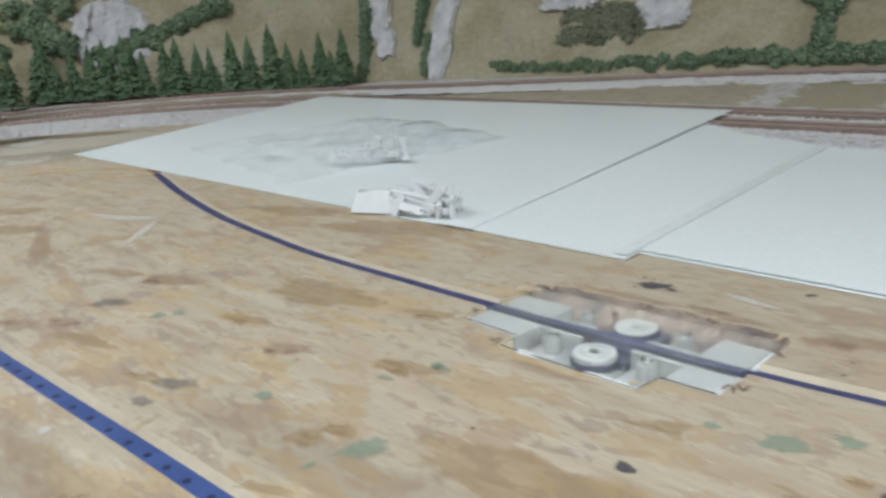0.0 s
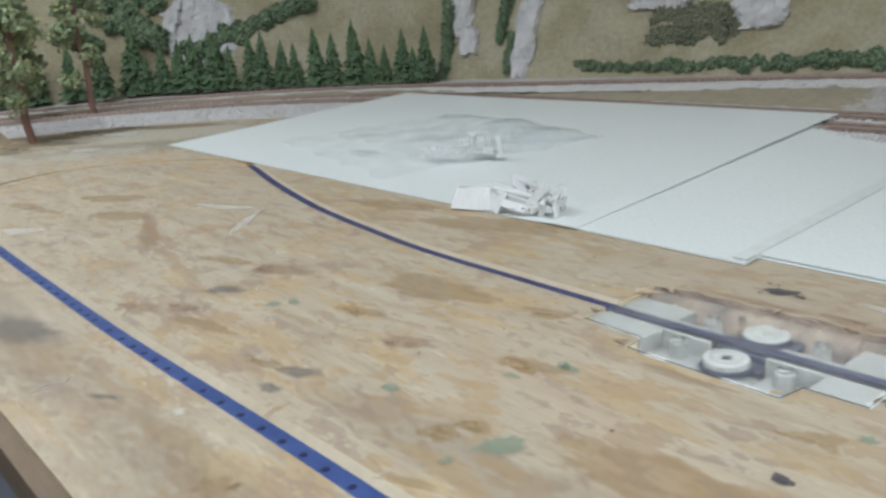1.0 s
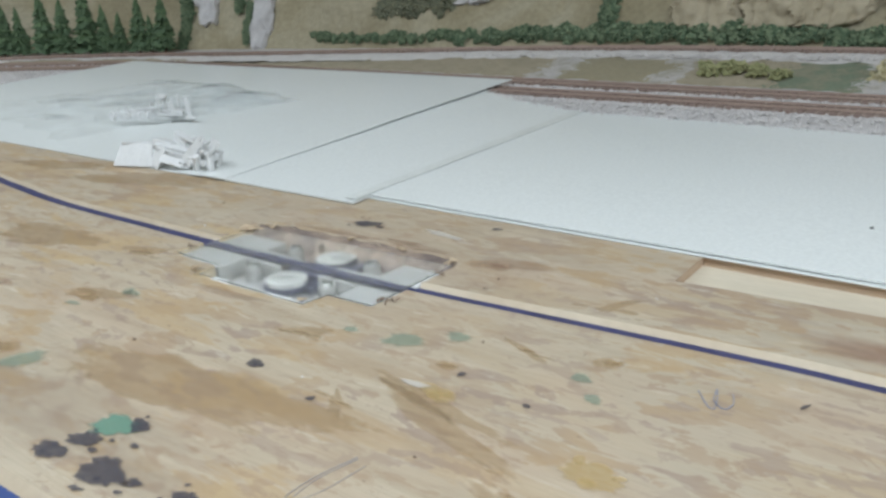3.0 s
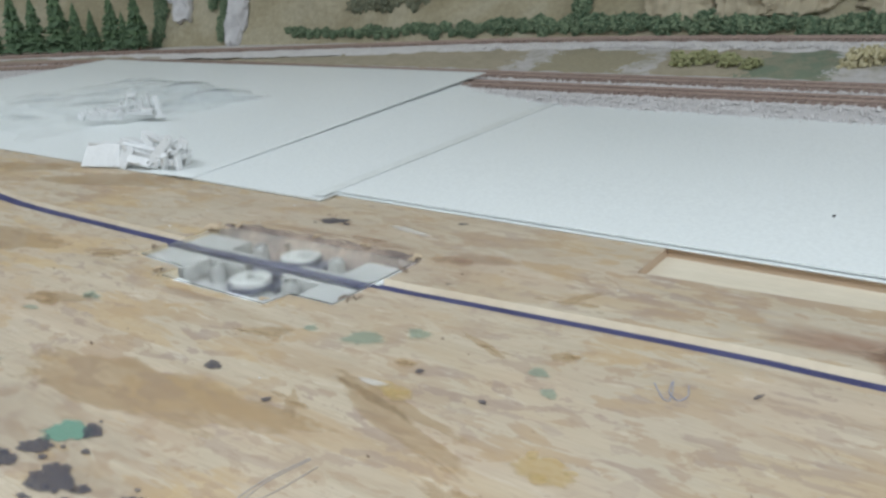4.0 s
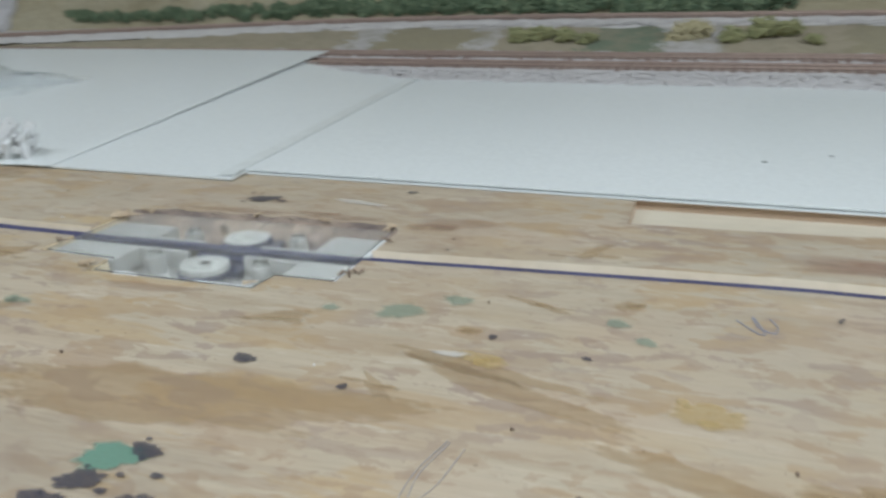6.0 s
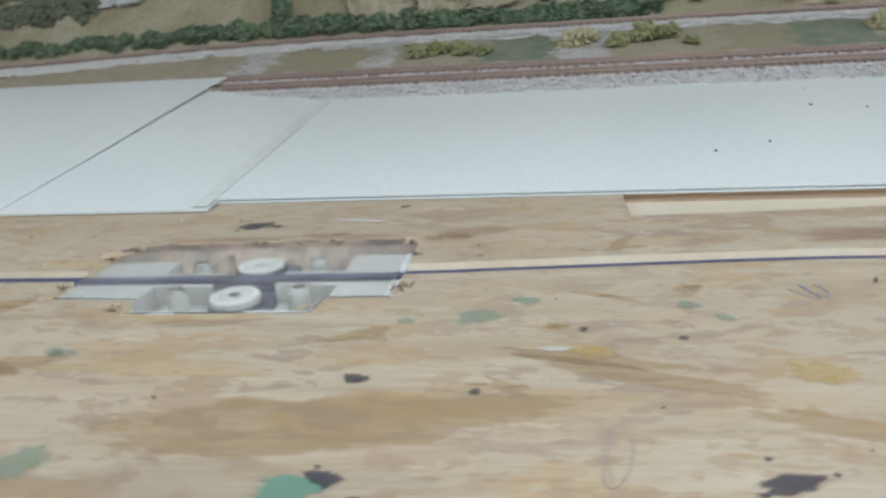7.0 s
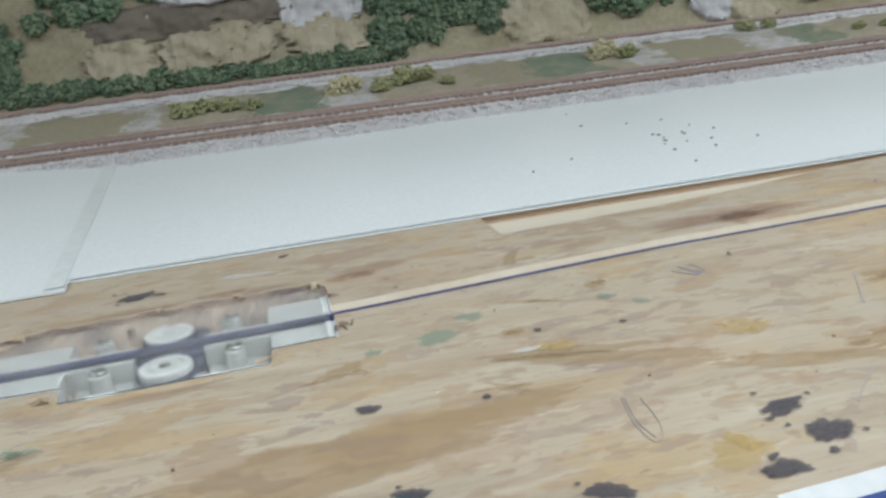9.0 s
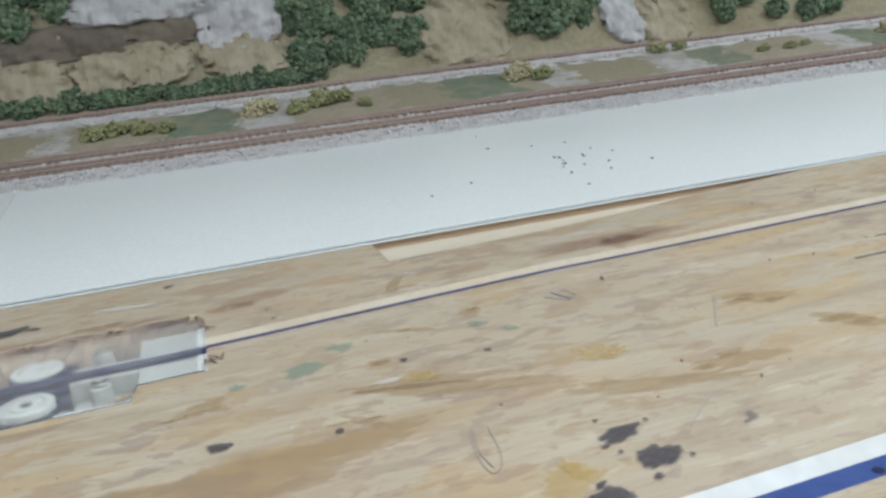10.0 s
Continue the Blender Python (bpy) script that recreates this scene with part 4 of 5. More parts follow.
for cx, cy, seg in ((0.0815, -0.1475, 12), (0.0790, -0.0985, 40)):
    w = upart("wheel", lathe([(0, -0.0105), (0.0138, -0.0105), (0.0143, -0.0100), (0.0143, -0.0066), (0.0137, -0.0058), (0.0100, -0.0058), (0.0097, -0.0068), (0.0081, -0.0068), (0.0078, -0.0058), (0.0035, -0.0058), (0.0035, -0.0075), (0, -0.0075)], seg, None, (cx, cy, 0)), M_WHEEL, "grey plastic drive wheel")
    rim = -0.0098 if seg == 12 else -0.0074
    # dark ring added to darken the wheel's side
    part("dark_ring", lathe([(0.0144, -0.0125), (0.0156, -0.0125), (0.0153, rim), (0.0144, rim + 0.0004), (0.0144, -0.0125)], 32, None, (cx, cy, 0)), M_DARK, w, "dark ring round the drive wheel")
    part("hub", lathe([(0, -0.0074), (0.0028, -0.0074), (0.0028, -0.0056), (0.0020, -0.0053), (0, -0.0053)], 6, None, (cx, cy, 0)), M_STEEL if seg == 12 else M_GREYPL, w)
upart("belt_loop", box(0.0645, 0.1010, -0.1330, -0.1135, -0.0110, -0.0066, 0.002), M_INNER, "dark blue belt loop between the wheels")
for cx, cy in ((0.0480, -0.1480), (0.0440, -0.1045), (0.1180, -0.1460), (0.1155, -0.1000)):
    post = upart("standoff", lathe([(0, -0.0163), (0.0060, -0.0163), (0.0057, -0.0046), (0.0050, -0.0040), (0, -0.0040)], 24, None, (cx, cy, 0)), M_GREYPL, "grey plastic standoff", smooth=False)
    sc = lathe([(0, -0.0040), (0.0046, -0.0040), (0.0047, -0.0030), (0.0040, -0.0018), (0.0022, -0.0014), (0.0020, -0.0026), (0, -0.0027)], 20, None, (cx, cy, 0))
    part("screw_head", sc, M_STEEL, post, "shiny zinc screw head", True)


def acrylic_mat():
    m, nt, b = mat_base("scuffed_clear_acrylic", 0.10, spec=0.5)
    b.inputs["Transmission Weight"].default_value = 1.0
    b.inputs["IOR"].default_value = 1.3
    b.inputs["Base Color"].default_value = (0.97, 0.98, 0.97, 1)
    haze = node(nt, "ShaderNodeBsdfDiffuse")
    haze.inputs["Color"].default_value = (0.50, 0.50, 0.47, 1)
    n = noise_of(nt, coords(nt), 28, 5, 0.6)
    fac = ramp(nt, n, [(0.3, grey(0.03)), (0.75, grey(0.12))])
    mx = nt.nodes.new("ShaderNodeMixShader")
    nt.links.new(fac, mx.inputs[0])
    nt.links.new(b.outputs[0], mx.inputs[1])
    nt.links.new(haze.outputs[0], mx.inputs[2])
    nt.links.new(mx.outputs[0], nt.nodes["Material Output"].inputs[0])
    return m


M_ACRYL = acrylic_mat()
cover = upart("clear_cover", prism([(-0.0175, -0.1625), (0.0335, -0.1645), (0.0355, -0.1830), (0.1355, -0.1830), (0.1380, -0.1635), (0.1720, -0.1625), (0.1690, -0.0800), (-0.0165, -0.0860)], -0.0012, -0.0003), M_ACRYL, "scuffed clear acrylic plate")
cover.visible_shadow = False

CHIP = mottled("torn_wood_chip", (0.58, 0.47, 0.33), (0.40, 0.29, 0.19), 120, 0.8)
CHIPD = mottled("dark_torn_wood", (0.26, 0.185, 0.13), (0.15, 0.105, 0.08), 120, 0.85)
rc = random.Random(8)


def splinter(x, y, size, mat, n=5):
    t = thing("wood_splinter", "torn wood splinters at the pocket's rim", "splinter", "splinters", at=(x, y, 0.0008))
    for _ in range(n):
        bm = bmesh.new()
        m = Matrix.Translation((rc.uniform(-1, 1) * size * 0.5, rc.uniform(-1, 1) * size * 0.4, 0.0004)) @ Euler((rc.uniform(-0.5, 0.5), rc.uniform(-0.45, 0.45), rc.uniform(0, 3.1))).to_matrix().to_4x4()
        l, w = size * rc.uniform(0.35, 0.75), size * rc.uniform(0.08, 0.18)
        vs = [bm.verts.new(m @ Vector(p)) for p in ((-l, -w, 0), (l * 0.6, -w * 0.6, 0), (l, 0, w * 0.4), (l * 0.5, w, 0), (-l, w * 0.7, 0), (-l * 0.8, 0, w * 1.2), (l * 0.5, 0, w))]
        for f in ((0, 1, 6, 5), (1, 2, 6), (2, 3, 6), (3, 4, 5, 6), (4, 0, 5), (4, 3, 2, 1, 0)):
            bm.faces.new([vs[i] for i in f])
        part("sliver", bm, mat, t)
    return t


splinter(0.169, -0.0765, 0.007, CHIP)
splinter(0.1745, -0.1000, 0.006, CHIPD, 4)
splinter(0.1745, -0.1530, 0.006, CHIPD, 4)
splinter(0.180, -0.149, 0.005, CHIPD, 2)
splinter(-0.0165, -0.0965, 0.010, CHIP, 7)
splinter(-0.008, -0.084, 0.008, CHIP, 4)
splinter(-0.0185, -0.152, 0.006, CHIPD, 4)
splinter(0.026, -0.1800, 0.008, CHIP)
splinter(0.134, -0.1795, 0.006, CHIP, 4)
splinter(0.070, -0.0745, 0.006, CHIP, 4)
splinter(0.120, -0.0740, 0.006, CHIP, 4)
for x, y, a, b, tn in ((0.055, -0.066, 0.030, 0.005, 0.05), (0.120, -0.062, 0.028, 0.005, 0.0), (0.085, -0.197, 0.030, 0.004, 0.02)):
    stain("brown", x, y, a, b, tn)

# ---- white plastic loader model ----
loader = thing("loader_model", "unpainted white plastic model loader at the sheet's edge", "model vehicle", at=(-0.335, -0.001, 0.0016))
loader.rotation_euler = (0, 0, radians(8))
loader.scale = (0.88, 0.88, 1.06)


def lpart(name, bm, label=""):
    return part(name, bm, M_WHITE, loader, label)


def turned_box(l, w, h, at, rx=0, ry=0, rz=0, bev=0.0008):
    return add_box(bmesh.new(), -l / 2, l / 2, -w / 2, w / 2, -h / 2, h / 2, bev, pose(*at, rx, ry, rz))


def link(l, w, th, at, rx, ry, rz):
    """A flat arm with round ends and a pin hole."""
    bm = bmesh.new()
    n = 9
    out = [(l / 2 + w / 2 * math.cos(a), w / 2 * math.sin(a)) for a in [(-0.5 + i / (n - 1)) * math.pi for i in range(n)]] + [(-l / 2 - w / 2 * math.cos(a), -w / 2 * math.sin(a)) for a in [(-0.5 + i / (n - 1)) * math.pi for i in range(n)]]
    hole = [(l / 2 + w * 0.22 * math.cos(2 * math.pi * i / 10), w * 0.22 * math.sin(2 * math.pi * i / 10)) for i in range(10)]
    for z, flip in ((0, True), (th, False)):
        vo = [bm.verts.new((x, y, z)) for x, y in out]
        vh = [bm.verts.new((x, y, z)) for x, y in hole]
        es = [bm.edges.new((vo[i], vo[(i + 1) % len(vo)])) for i in range(len(vo))] + [bm.edges.new((vh[i], vh[(i + 1) % 10])) for i in range(10)]
        bmesh.ops.triangle_fill(bm, edges=es, use_beauty=True)
        if z == 0:
            lo, lh = vo, vh
        else:
            for a, b in ((lo, vo), (lh, vh)):
                for i in range(len(a)):
                    j = (i + 1) % len(a)
                    bm.faces.new((a[i], a[j], b[j], b[i]))
    bmesh.ops.recalc_face_normals(bm, faces=bm.faces)
    bmesh.ops.transform(bm, matrix=pose(*at, rx, ry, rz), verts=bm.verts)
    return bm


plate = turned_box(0.056, 0.0022, 0.026, (0, 0, 0))
for v in plate.verts:
    v.co.x *= 0.92 - 6 * v.co.z
bmesh.ops.transform(plate, matrix=pose(0.016, -0.003, 0.0105, -34, 0, 12), verts=plate.verts)
lpart("bucket_back", plate, "flat white bucket plate")
lpart("engine_block", turned_box(0.030, 0.020, 0.011, (0.050, 0.020, 0.0190), -8, 8, 4, 0.0012))
lpart("seat_pan", turned_box(0.020, 0.016, 0.004, (0.100, 0.026, 0.0215), 8, -6, 12))
lpart("bucket_lip", turned_box(0.046, 0.003, 0.003, (0.016, 0.006, 0.0220), 0, 0, 22))
lpart("bucket_side", turned_box(0.026, 0.0022, 0.024, (0.054, 0.000, 0.0110), -34, 10, -26))
lpart("bucket_floor", turned_box(0.064, 0.024, 0.0022, (0.022, 0.004, 0.0012), 0, 0, 8))
lpart("chassis", turned_box(0.092, 0.013, 0.007, (0.088, 0.013, 0.0160), 6, 5, 2, 0.0012))
lpart("chassis_rail", turned_box(0.084, 0.003, 0.006, (0.090, 0.002, 0.0125), 0, 6, -3))
lpart("top_bracket", turned_box(0.024, 0.010, 0.0026, (0.068, 0.030, 0.0290), 0, 14, -8))
lpart("bracket_side", turned_box(0.022, 0.0020, 0.010, (0.069, 0.024, 0.0250), 0, 12, -8))
lpart("bracket_side", turned_box(0.022, 0.0020, 0.010, (0.066, 0.036, 0.0250), 0, 12, -8))
lpart("lug", turned_box(0.004, 0.010, 0.011, (0.088, 0.029, 0.0230), 0, -24, 0))
lpart("lift_arm", link(0.028, 0.009, 0.0024, (0.110, 0.006, 0.0200), 76, -40, 26), "flat arm with a pin hole")
lpart("lift_arm", link(0.024, 0.009, 0.0024, (0.084, -0.006, 0.0080), 46, 10, 12), "flat arm with a pin hole")
lpart("lift_arm", link(0.026, 0.007, 0.0022, (0.078, 0.018, 0.0220), 70, 24, -14), "flat arm with a pin hole")
lpart("tie_bar", turned_box(0.034, 0.004, 0.003, (0.104, 0.016, 0.0240), 20, 26, 40))
lpart("tie_bar", turned_box(0.030, 0.004, 0.003, (0.120, 0.006, 0.0140), 10, -30, -34))
lpart("tie_bar", turned_box(0.026, 0.0035, 0.003, (0.094, -0.004, 0.0050), 0, 12, 28))
axle = lathe([(0, -0.016), (0.003, -0.016), (0.003, 0.016), (0, 0.016)], 12)
bmesh.ops.transform(axle, matrix=pose(0.110, 0.010, 0.0075, 90, 0, 0), verts=axle.verts)
lpart("axle", axle)
lpart("rear_plate", turned_box(0.0026, 0.022, 0.018, (0.131, 0.012, 0.0150), 12, 26, 26))
lpart("rear_lug", turned_box(0.010, 0.005, 0.010, (0.133, 0.018, 0.0250), 0, 30, 30))
lpart("rear_leg", turned_box(0.005, 0.007, 0.022, (0.122, -0.004, 0.0085), 24, 28, 0))
lpart("rear_leg", turned_box(0.005, 0.007, 0.021, (0.136, 0.004, 0.0085), -16, -20, 0))
lpart("rear_leg", turned_box(0.005, 0.007, 0.020, (0.128, 0.026, 0.0085), -20, 10, 0))

# ---- crumpled clear film with white parts ----
def film_mat():
    m, nt, b = mat_base("crumpled_clear_film", 0.18, spec=0.7)
    b.inputs["Base Color"].default_value = (0.50, 0.525, 0.53, 1)
    n = noise_of(nt, coords(nt), 16, 5, 0.6)
    tr = nt.nodes.new("ShaderNodeBsdfTransparent")
    tr.inputs["Color"].default_value = (0.988, 0.990, 0.988, 1)
    mx = nt.nodes.new("ShaderNodeMixShader")
    nt.links.new(ramp(nt, n, [(0.34, grey(0.03)), (0.72, grey(0.25))]), mx.inputs[0])
    nt.links.new(tr.outputs[0], mx.inputs[1])
    nt.links.new(b.outputs[0], mx.inputs[2])
    nt.links.new(mx.outputs[0], nt.nodes["Material Output"].inputs[0])
    return m


film = bmesh.new()
FC = [Vector(c) for c in ((-0.96, 0.10, 0), (-0.52, 0.025, 0), (-0.43, 0.35, 0), (-0.84, 0.42, 0))]
rows = []
for j in range(61):
    row = []
    for i in range(81):
        u, v = i / 80, j / 60
        p = FC[0].lerp(FC[1], u).lerp(FC[3].lerp(FC[2], u), v)
        p += Vector((noise.noise(p * 14) * 0.02, noise.noise(p * 14 + Vector((9, 0, 0))) * 0.02, 0)) * (1.0 if 0 < i < 80 else 1.4)
        q = Vector((p.x * 9, p.y * 9, 0))
        fold = abs(noise.noise(q)) * 0.014 + abs(noise.noise(q * 2.6)) * 0.006
        ridge = 0.013 * math.exp(-((v - 0.86) / 0.09) ** 2) * (0.55 + 0.45 * noise.noise(Vector((u * 6, 0, 3)))) * smooth01(0.0, 0.2, u) * smooth01(1.0, 0.75, u)
        fade = min(1.0, 6 * min(u, v, 1 - u, 1 - v) + 0.12)
        p.z = 0.0064 + 0.0285 * p.y / 0.6 + (fold + ridge) * fade
        row.append(film.verts.new(p))
    rows.append(row)
for a, b in zip(rows, rows[1:]):
    for i in range(80):
        film.faces.new((a[i], a[i + 1], b[i + 1], b[i]))
# extra film layers added to darken its back half, the ridge and one spot
for i0, i1, j0, j1, lift in ((0, 80, 14, 60, 0.0012), (20, 80, 26, 60, 0.0018), (38, 79, 44, 59, 0.0026), (40, 51, 4, 11, 0.0016), (41, 50, 5, 11, 0.0024), (42, 49, 6, 10, 0.0032), (2, 30, 46, 54, 0.0022)):
    again = []
    for j in range(j0, j1 + 1):
        row = []
        for i in range(i0, i1 + 1):
            p = rows[j][i].co
            e = min(i - i0, i1 - i, 2 * (j - j0), 2 * (j1 - j)) / 4
            q = Vector((p.x * 30, p.y * 30, lift * 3000))
            row.append(film.verts.new(p + Vector((noise.noise(q) * 0.012, noise.noise(q + Vector((5, 5, 0))) * 0.012, lift * min(1.0, 0.4 + e) + 0.003 * abs(noise.noise(q * 1.7))))))
        again.append(row)
    for a, b in zip(again, again[1:]):
        for i in range(i1 - i0):
            film.faces.new((a[i], a[i + 1], b[i + 1], b[i]))
fo = part("plastic_film", film, film_mat(), smooth=True)
fo.visible_shadow = False
tagged(fo, "crumpled clear plastic film lying on the white sheet", "plastic film")

kit = thing("model_kit_part", "small white plastic model cab and wheels on film", "model part", at=(-0.540, 0.146, 0.0150))
kit.scale = (0.87, 0.87, 0.92)
kit.rotation_euler = (radians(2.5), 0, radians(26))
for i in range(6):
    wheel = lathe([(0, -0.003), (0.0062, -0.003), (0.0068, -0.002), (0.0068, 0.002), (0.0062, 0.003), (0.0030, 0.003), (0.0026, 0.0015), (0, 0.0015)], 14)
    bmesh.ops.transform(wheel, matrix=pose(-0.040 + 0.0125 * i, -0.008 + 0.004 * (i % 2), 0.0068, 80 + 7 * (i % 3), 0, 14 * i - 20), verts=wheel.verts)
    part("wheel", wheel, M_WHITE, kit)
    part("wheel_fork", turned_box(0.003, 0.0025, 0.013, (-0.036 + 0.0125 * i, 0.001 + 0.003 * (i % 2), 0.012), 10, 16 - 9 * (i % 4), 0, 0.0005), M_WHITE, kit)
part("side_frame", turned_box(0.078, 0.0026, 0.0040, (-0.006, -0.001, 0.0135), 6, -6, 4, 0.0006), M_WHITE, kit)
for dx, dy, h, tilt in ((0.0, 0.0, 0.030, 4), (0.024, 0.002, 0.026, -5), (0.002, 0.017, 0.024, 9), (0.026, 0.018, 0.029, -3)):
    part("cab_post", turned_box(0.0026, 0.0026, h, (0.034 + dx, 0.004 + dy, h / 2 + 0.005), tilt, tilt, 0, 0.0004), M_WHITE, kit)
part("cab_roof", turned_box(0.012, 0.020, 0.0020, (0.037, 0.013, 0.0325), 4, 14, 8, 0.0005), M_WHITE, kit)
part("cab_floor", turned_box(0.032, 0.024, 0.0045, (0.046, 0.013, 0.0075), 0, 3, 0), M_WHITE, kit)
part("seat_back", turned_box(0.010, 0.0024, 0.012, (0.046, 0.020, 0.0155), -12, 4, 10, 0.0005), M_WHITE, kit)
part("hood", turned_box(0.018, 0.013, 0.008, (0.066, 0.004, 0.010), 4, 10, 12), M_WHITE, kit)
part("cross_bar", turned_box(0.030, 0.0024, 0.0026, (0.044, 0.001, 0.0210), 0, -14, 6, 0.0005), M_WHITE, kit)
part("stub_post", turned_box(0.004, 0.004, 0.020, (0.016, 0.014, 0.014), 6, 12, 14, 0.0006), M_WHITE, kit)
part("mast", turned_box(0.0075, 0.0045, 0.032, (0.086, 0.002, 0.0175), 0, -7, 10, 0.0007), M_WHITE, kit)
part("mast_foot", turned_box(0.016, 0.010, 0.0035, (0.088, 0.002, 0.0030), 0, 0, 24), M_WHITE, kit)

# ---- trees, firs, shrubs ----
def foliage_mesh(name, mat, n, seed, size, lump):
    """Foliage lumps through an ellipsoid, thinning unevenly to its edge."""
    rng = random.Random(seed)
    pts = []
    while len(pts) < n:
        d = Vector((rng.gauss(0, 1), rng.gauss(0, 1), rng.gauss(0, 1))).normalized()
        r = rng.uniform(0.55, 1.0) * (0.75 + 0.45 * noise.noise(d * 1.7 + Vector((seed, 0, 0))))
        p = Vector((d.x * size[0], d.y * size[1], d.z * size[2])) * r
        if p.z > -size[2] * 0.75:
            pts.append((p, lump * rng.uniform(0.6, 1.35)))
    verts, faces = [], []
    ico = bmesh.new()
    bmesh.ops.create_icosphere(ico, subdivisions=1, radius=1.0)
    iv, fv = [v.co.copy() for v in ico.verts], [[v.index for v in f.verts] for f in ico.faces]
    ico.free()
    for p, r in pts:
        e = Euler((rng.uniform(0, 6), rng.uniform(0, 6), rng.uniform(0, 6))).to_matrix()
        o = len(verts)
        verts += [p + e @ (v * r * rng.uniform(0.55, 1.4)) for v in iv]
        faces += [[k + o for k in f] for f in fv]
    me = bpy.data.meshes.new(name)
    me.from_pydata([tuple(v) for v in verts], [], faces)
    me.materials.append(mat)
    return me


LEAFY = [foliage_mesh("shrub", M_LEAF, 330, 20 + k, (0.031, 0.027, 0.025), 0.0036) for k in range(4)]
TALLY = [foliage_mesh("shrub", M_LEAF, 330, 30 + k, (0.025, 0.023, 0.037), 0.0035) for k in range(2)]
OLIVE = [foliage_mesh("bush", M_OLIVE, 230, 40 + k, (0.030, 0.022, 0.019), 0.0031) for k in range(3)]
STRAW = [foliage_mesh("bush", M_YELLOW, 260, 50 + k, (0.030, 0.024, 0.024), 0.0031) for k in range(2)]
DUSKY = [foliage_mesh("shrub", M_DKOLIVE, 420, 60 + k, (0.050, 0.014, 0.034), 0.0036) for k in range(2)]
rf = random.Random(17)


def place(meshes, name, x, y, z, scale, label, cat, group):
    ob = new(name, rf.choice(meshes))
    ob.location = (x, y, z)
    ob.rotation_euler = (rf.uniform(-0.25, 0.25), rf.uniform(-0.25, 0.25), rf.uniform(-0.6, 0.6))
    ob.scale = tuple(scale * rf.uniform(0.85, 1.18) for _ in range(3))
    return tagged(ob, label, cat, group)


def hill_at(x, y, z, among=None):
    """The point of the hillside's surface nearest to a place, and the way out of it."""
    best = min(among or RUN, key=lambda s: (hill_point(s, z - s[12] + 0.003).xy - Vector((x, y))).length)
    return hill_point(best, z - best[12] + 0.003), (P(best, 4) - P(best, 5)).normalized()


def shrub(x, y, z, scale=1.0, meshes=None, label="dark green foam shrub on the model hillside", group="hillside shrubs", sink=0.3):
    p, out = hill_at(x, y, z)
    p = p + out * (0.012 * scale * (1 - sink))
    return place(meshes or LEAFY, "shrub", p.x, p.y, p.z, scale, label, "shrub", group)


def on_bank(x, y):
    s = min(RUN, key=lambda q: abs(q[6] - x) + 5 * (q[7] > 3))
    t = min(1.0, max(0.0, (y - s[7]) / (s[9] - s[7])))
    return ZT + (s[12] - ZT) * min(0.76, 1.2 * t)


# shrubs along the foot of the hill, fuller to the right
x = -1.08
while x < 0.40:
    s = 0.50 + 0.32 * smooth01(-1.0, -0.1, x) + rf.uniform(-0.12, 0.12)
    shrub(x, 1.01, 0.062 + 0.012 * smooth01(-1.0, 0.0, x) + rf.uniform(-0.004, 0.010), s)
    x += rf.uniform(0.012, 0.020)
for x, y, z, s in ((-0.29, 1.06, 0.100, 0.8), (-0.285, 1.07, 0.120, 0.8), (-0.295, 1.07, 0.140, 0.75), (-0.28, 1.08, 0.165, 1.1), (-0.31, 1.09, 0.19, 1.1), (-0.24, 1.10, 0.20, 1.1), (-0.34, 1.10, 0.215, 1.2)):
    shrub(x, y, z, s)
for k in range(17):
    t = k / 16
    shrub(-1.525 - 0.06 * t, 0.94 + 0.08 * t, 0.05 + 0.20 * t, 0.75 + 0.35 * t + rf.uniform(-0.1, 0.1), TALLY)
    shrub(-1.314 - 0.05 * t, 0.97 + 0.08 * t, 0.06 + 0.19 * t, 0.62 + 0.25 * t + rf.uniform(-0.1, 0.1), TALLY)
for k in range(34):
    t = k / 33
    shrub(-2.26 + 0.22 * t + rf.uniform(-0.02, 0.02), 0.49 + 0.32 * t, 0.15 + 0.13 * t + rf.uniform(-0.015, 0.015), 1.15 + rf.uniform(-0.2, 0.3))
for k in range(26):
    shrub(-2.36 + rf.uniform(-0.05, 0.05), 0.30 + rf.uniform(-0.14, 0.16), 0.24 + rf.uniform(-0.06, 0.10), 1.3 + rf.uniform(-0.2, 0.4))
for k in range(17):
    shrub(-2.44, -0.15 + rf.uniform(-0.25, 0.2), 0.12 + rf.uniform(-0.07, 0.12), 1.2 + rf.uniform(-0.2, 0.4))
for k in range(16):
    shrub(-0.10 + rf.uniform(-0.10, 0.07), 1.1, 0.235 + rf.uniform(-0.025, 0.05), 1.05 + rf.uniform(-0.2, 0.3))
for k in range(52):
    a = rf.uniform(0, 1)
    shrub(0.395 + 0.26 * a + rf.uniform(-0.02, 0.02), 1.08, 0.082 + 0.05 * max(0, a - 0.45) + rf.uniform(0.0, 0.15), 1.0 + rf.uniform(-0.2, 0.3))
for k in range(26):
    shrub(0.85 + rf.uniform(-0.03, 0.19), 1.07, 0.118 + rf.uniform(0, 0.11), 1.05 + rf.uniform(-0.2, 0.3))
for k in range(26):
    shrub(1.28 + rf.uniform(0.0, 0.42), 1.05, 0.092 + rf.uniform(0, 0.10), 1.05 + rf.uniform(-0.2, 0.3))
for k in range(26):
    shrub(-0.765 + rf.uniform(-0.085, 0.085), 1.03, 0.148 + rf.uniform(-0.022, 0.026), 0.85 + rf.uniform(-0.1, 0.2), DUSKY, "dark olive foam shrub patch on the hillside", "olive shrubs", 0.9)


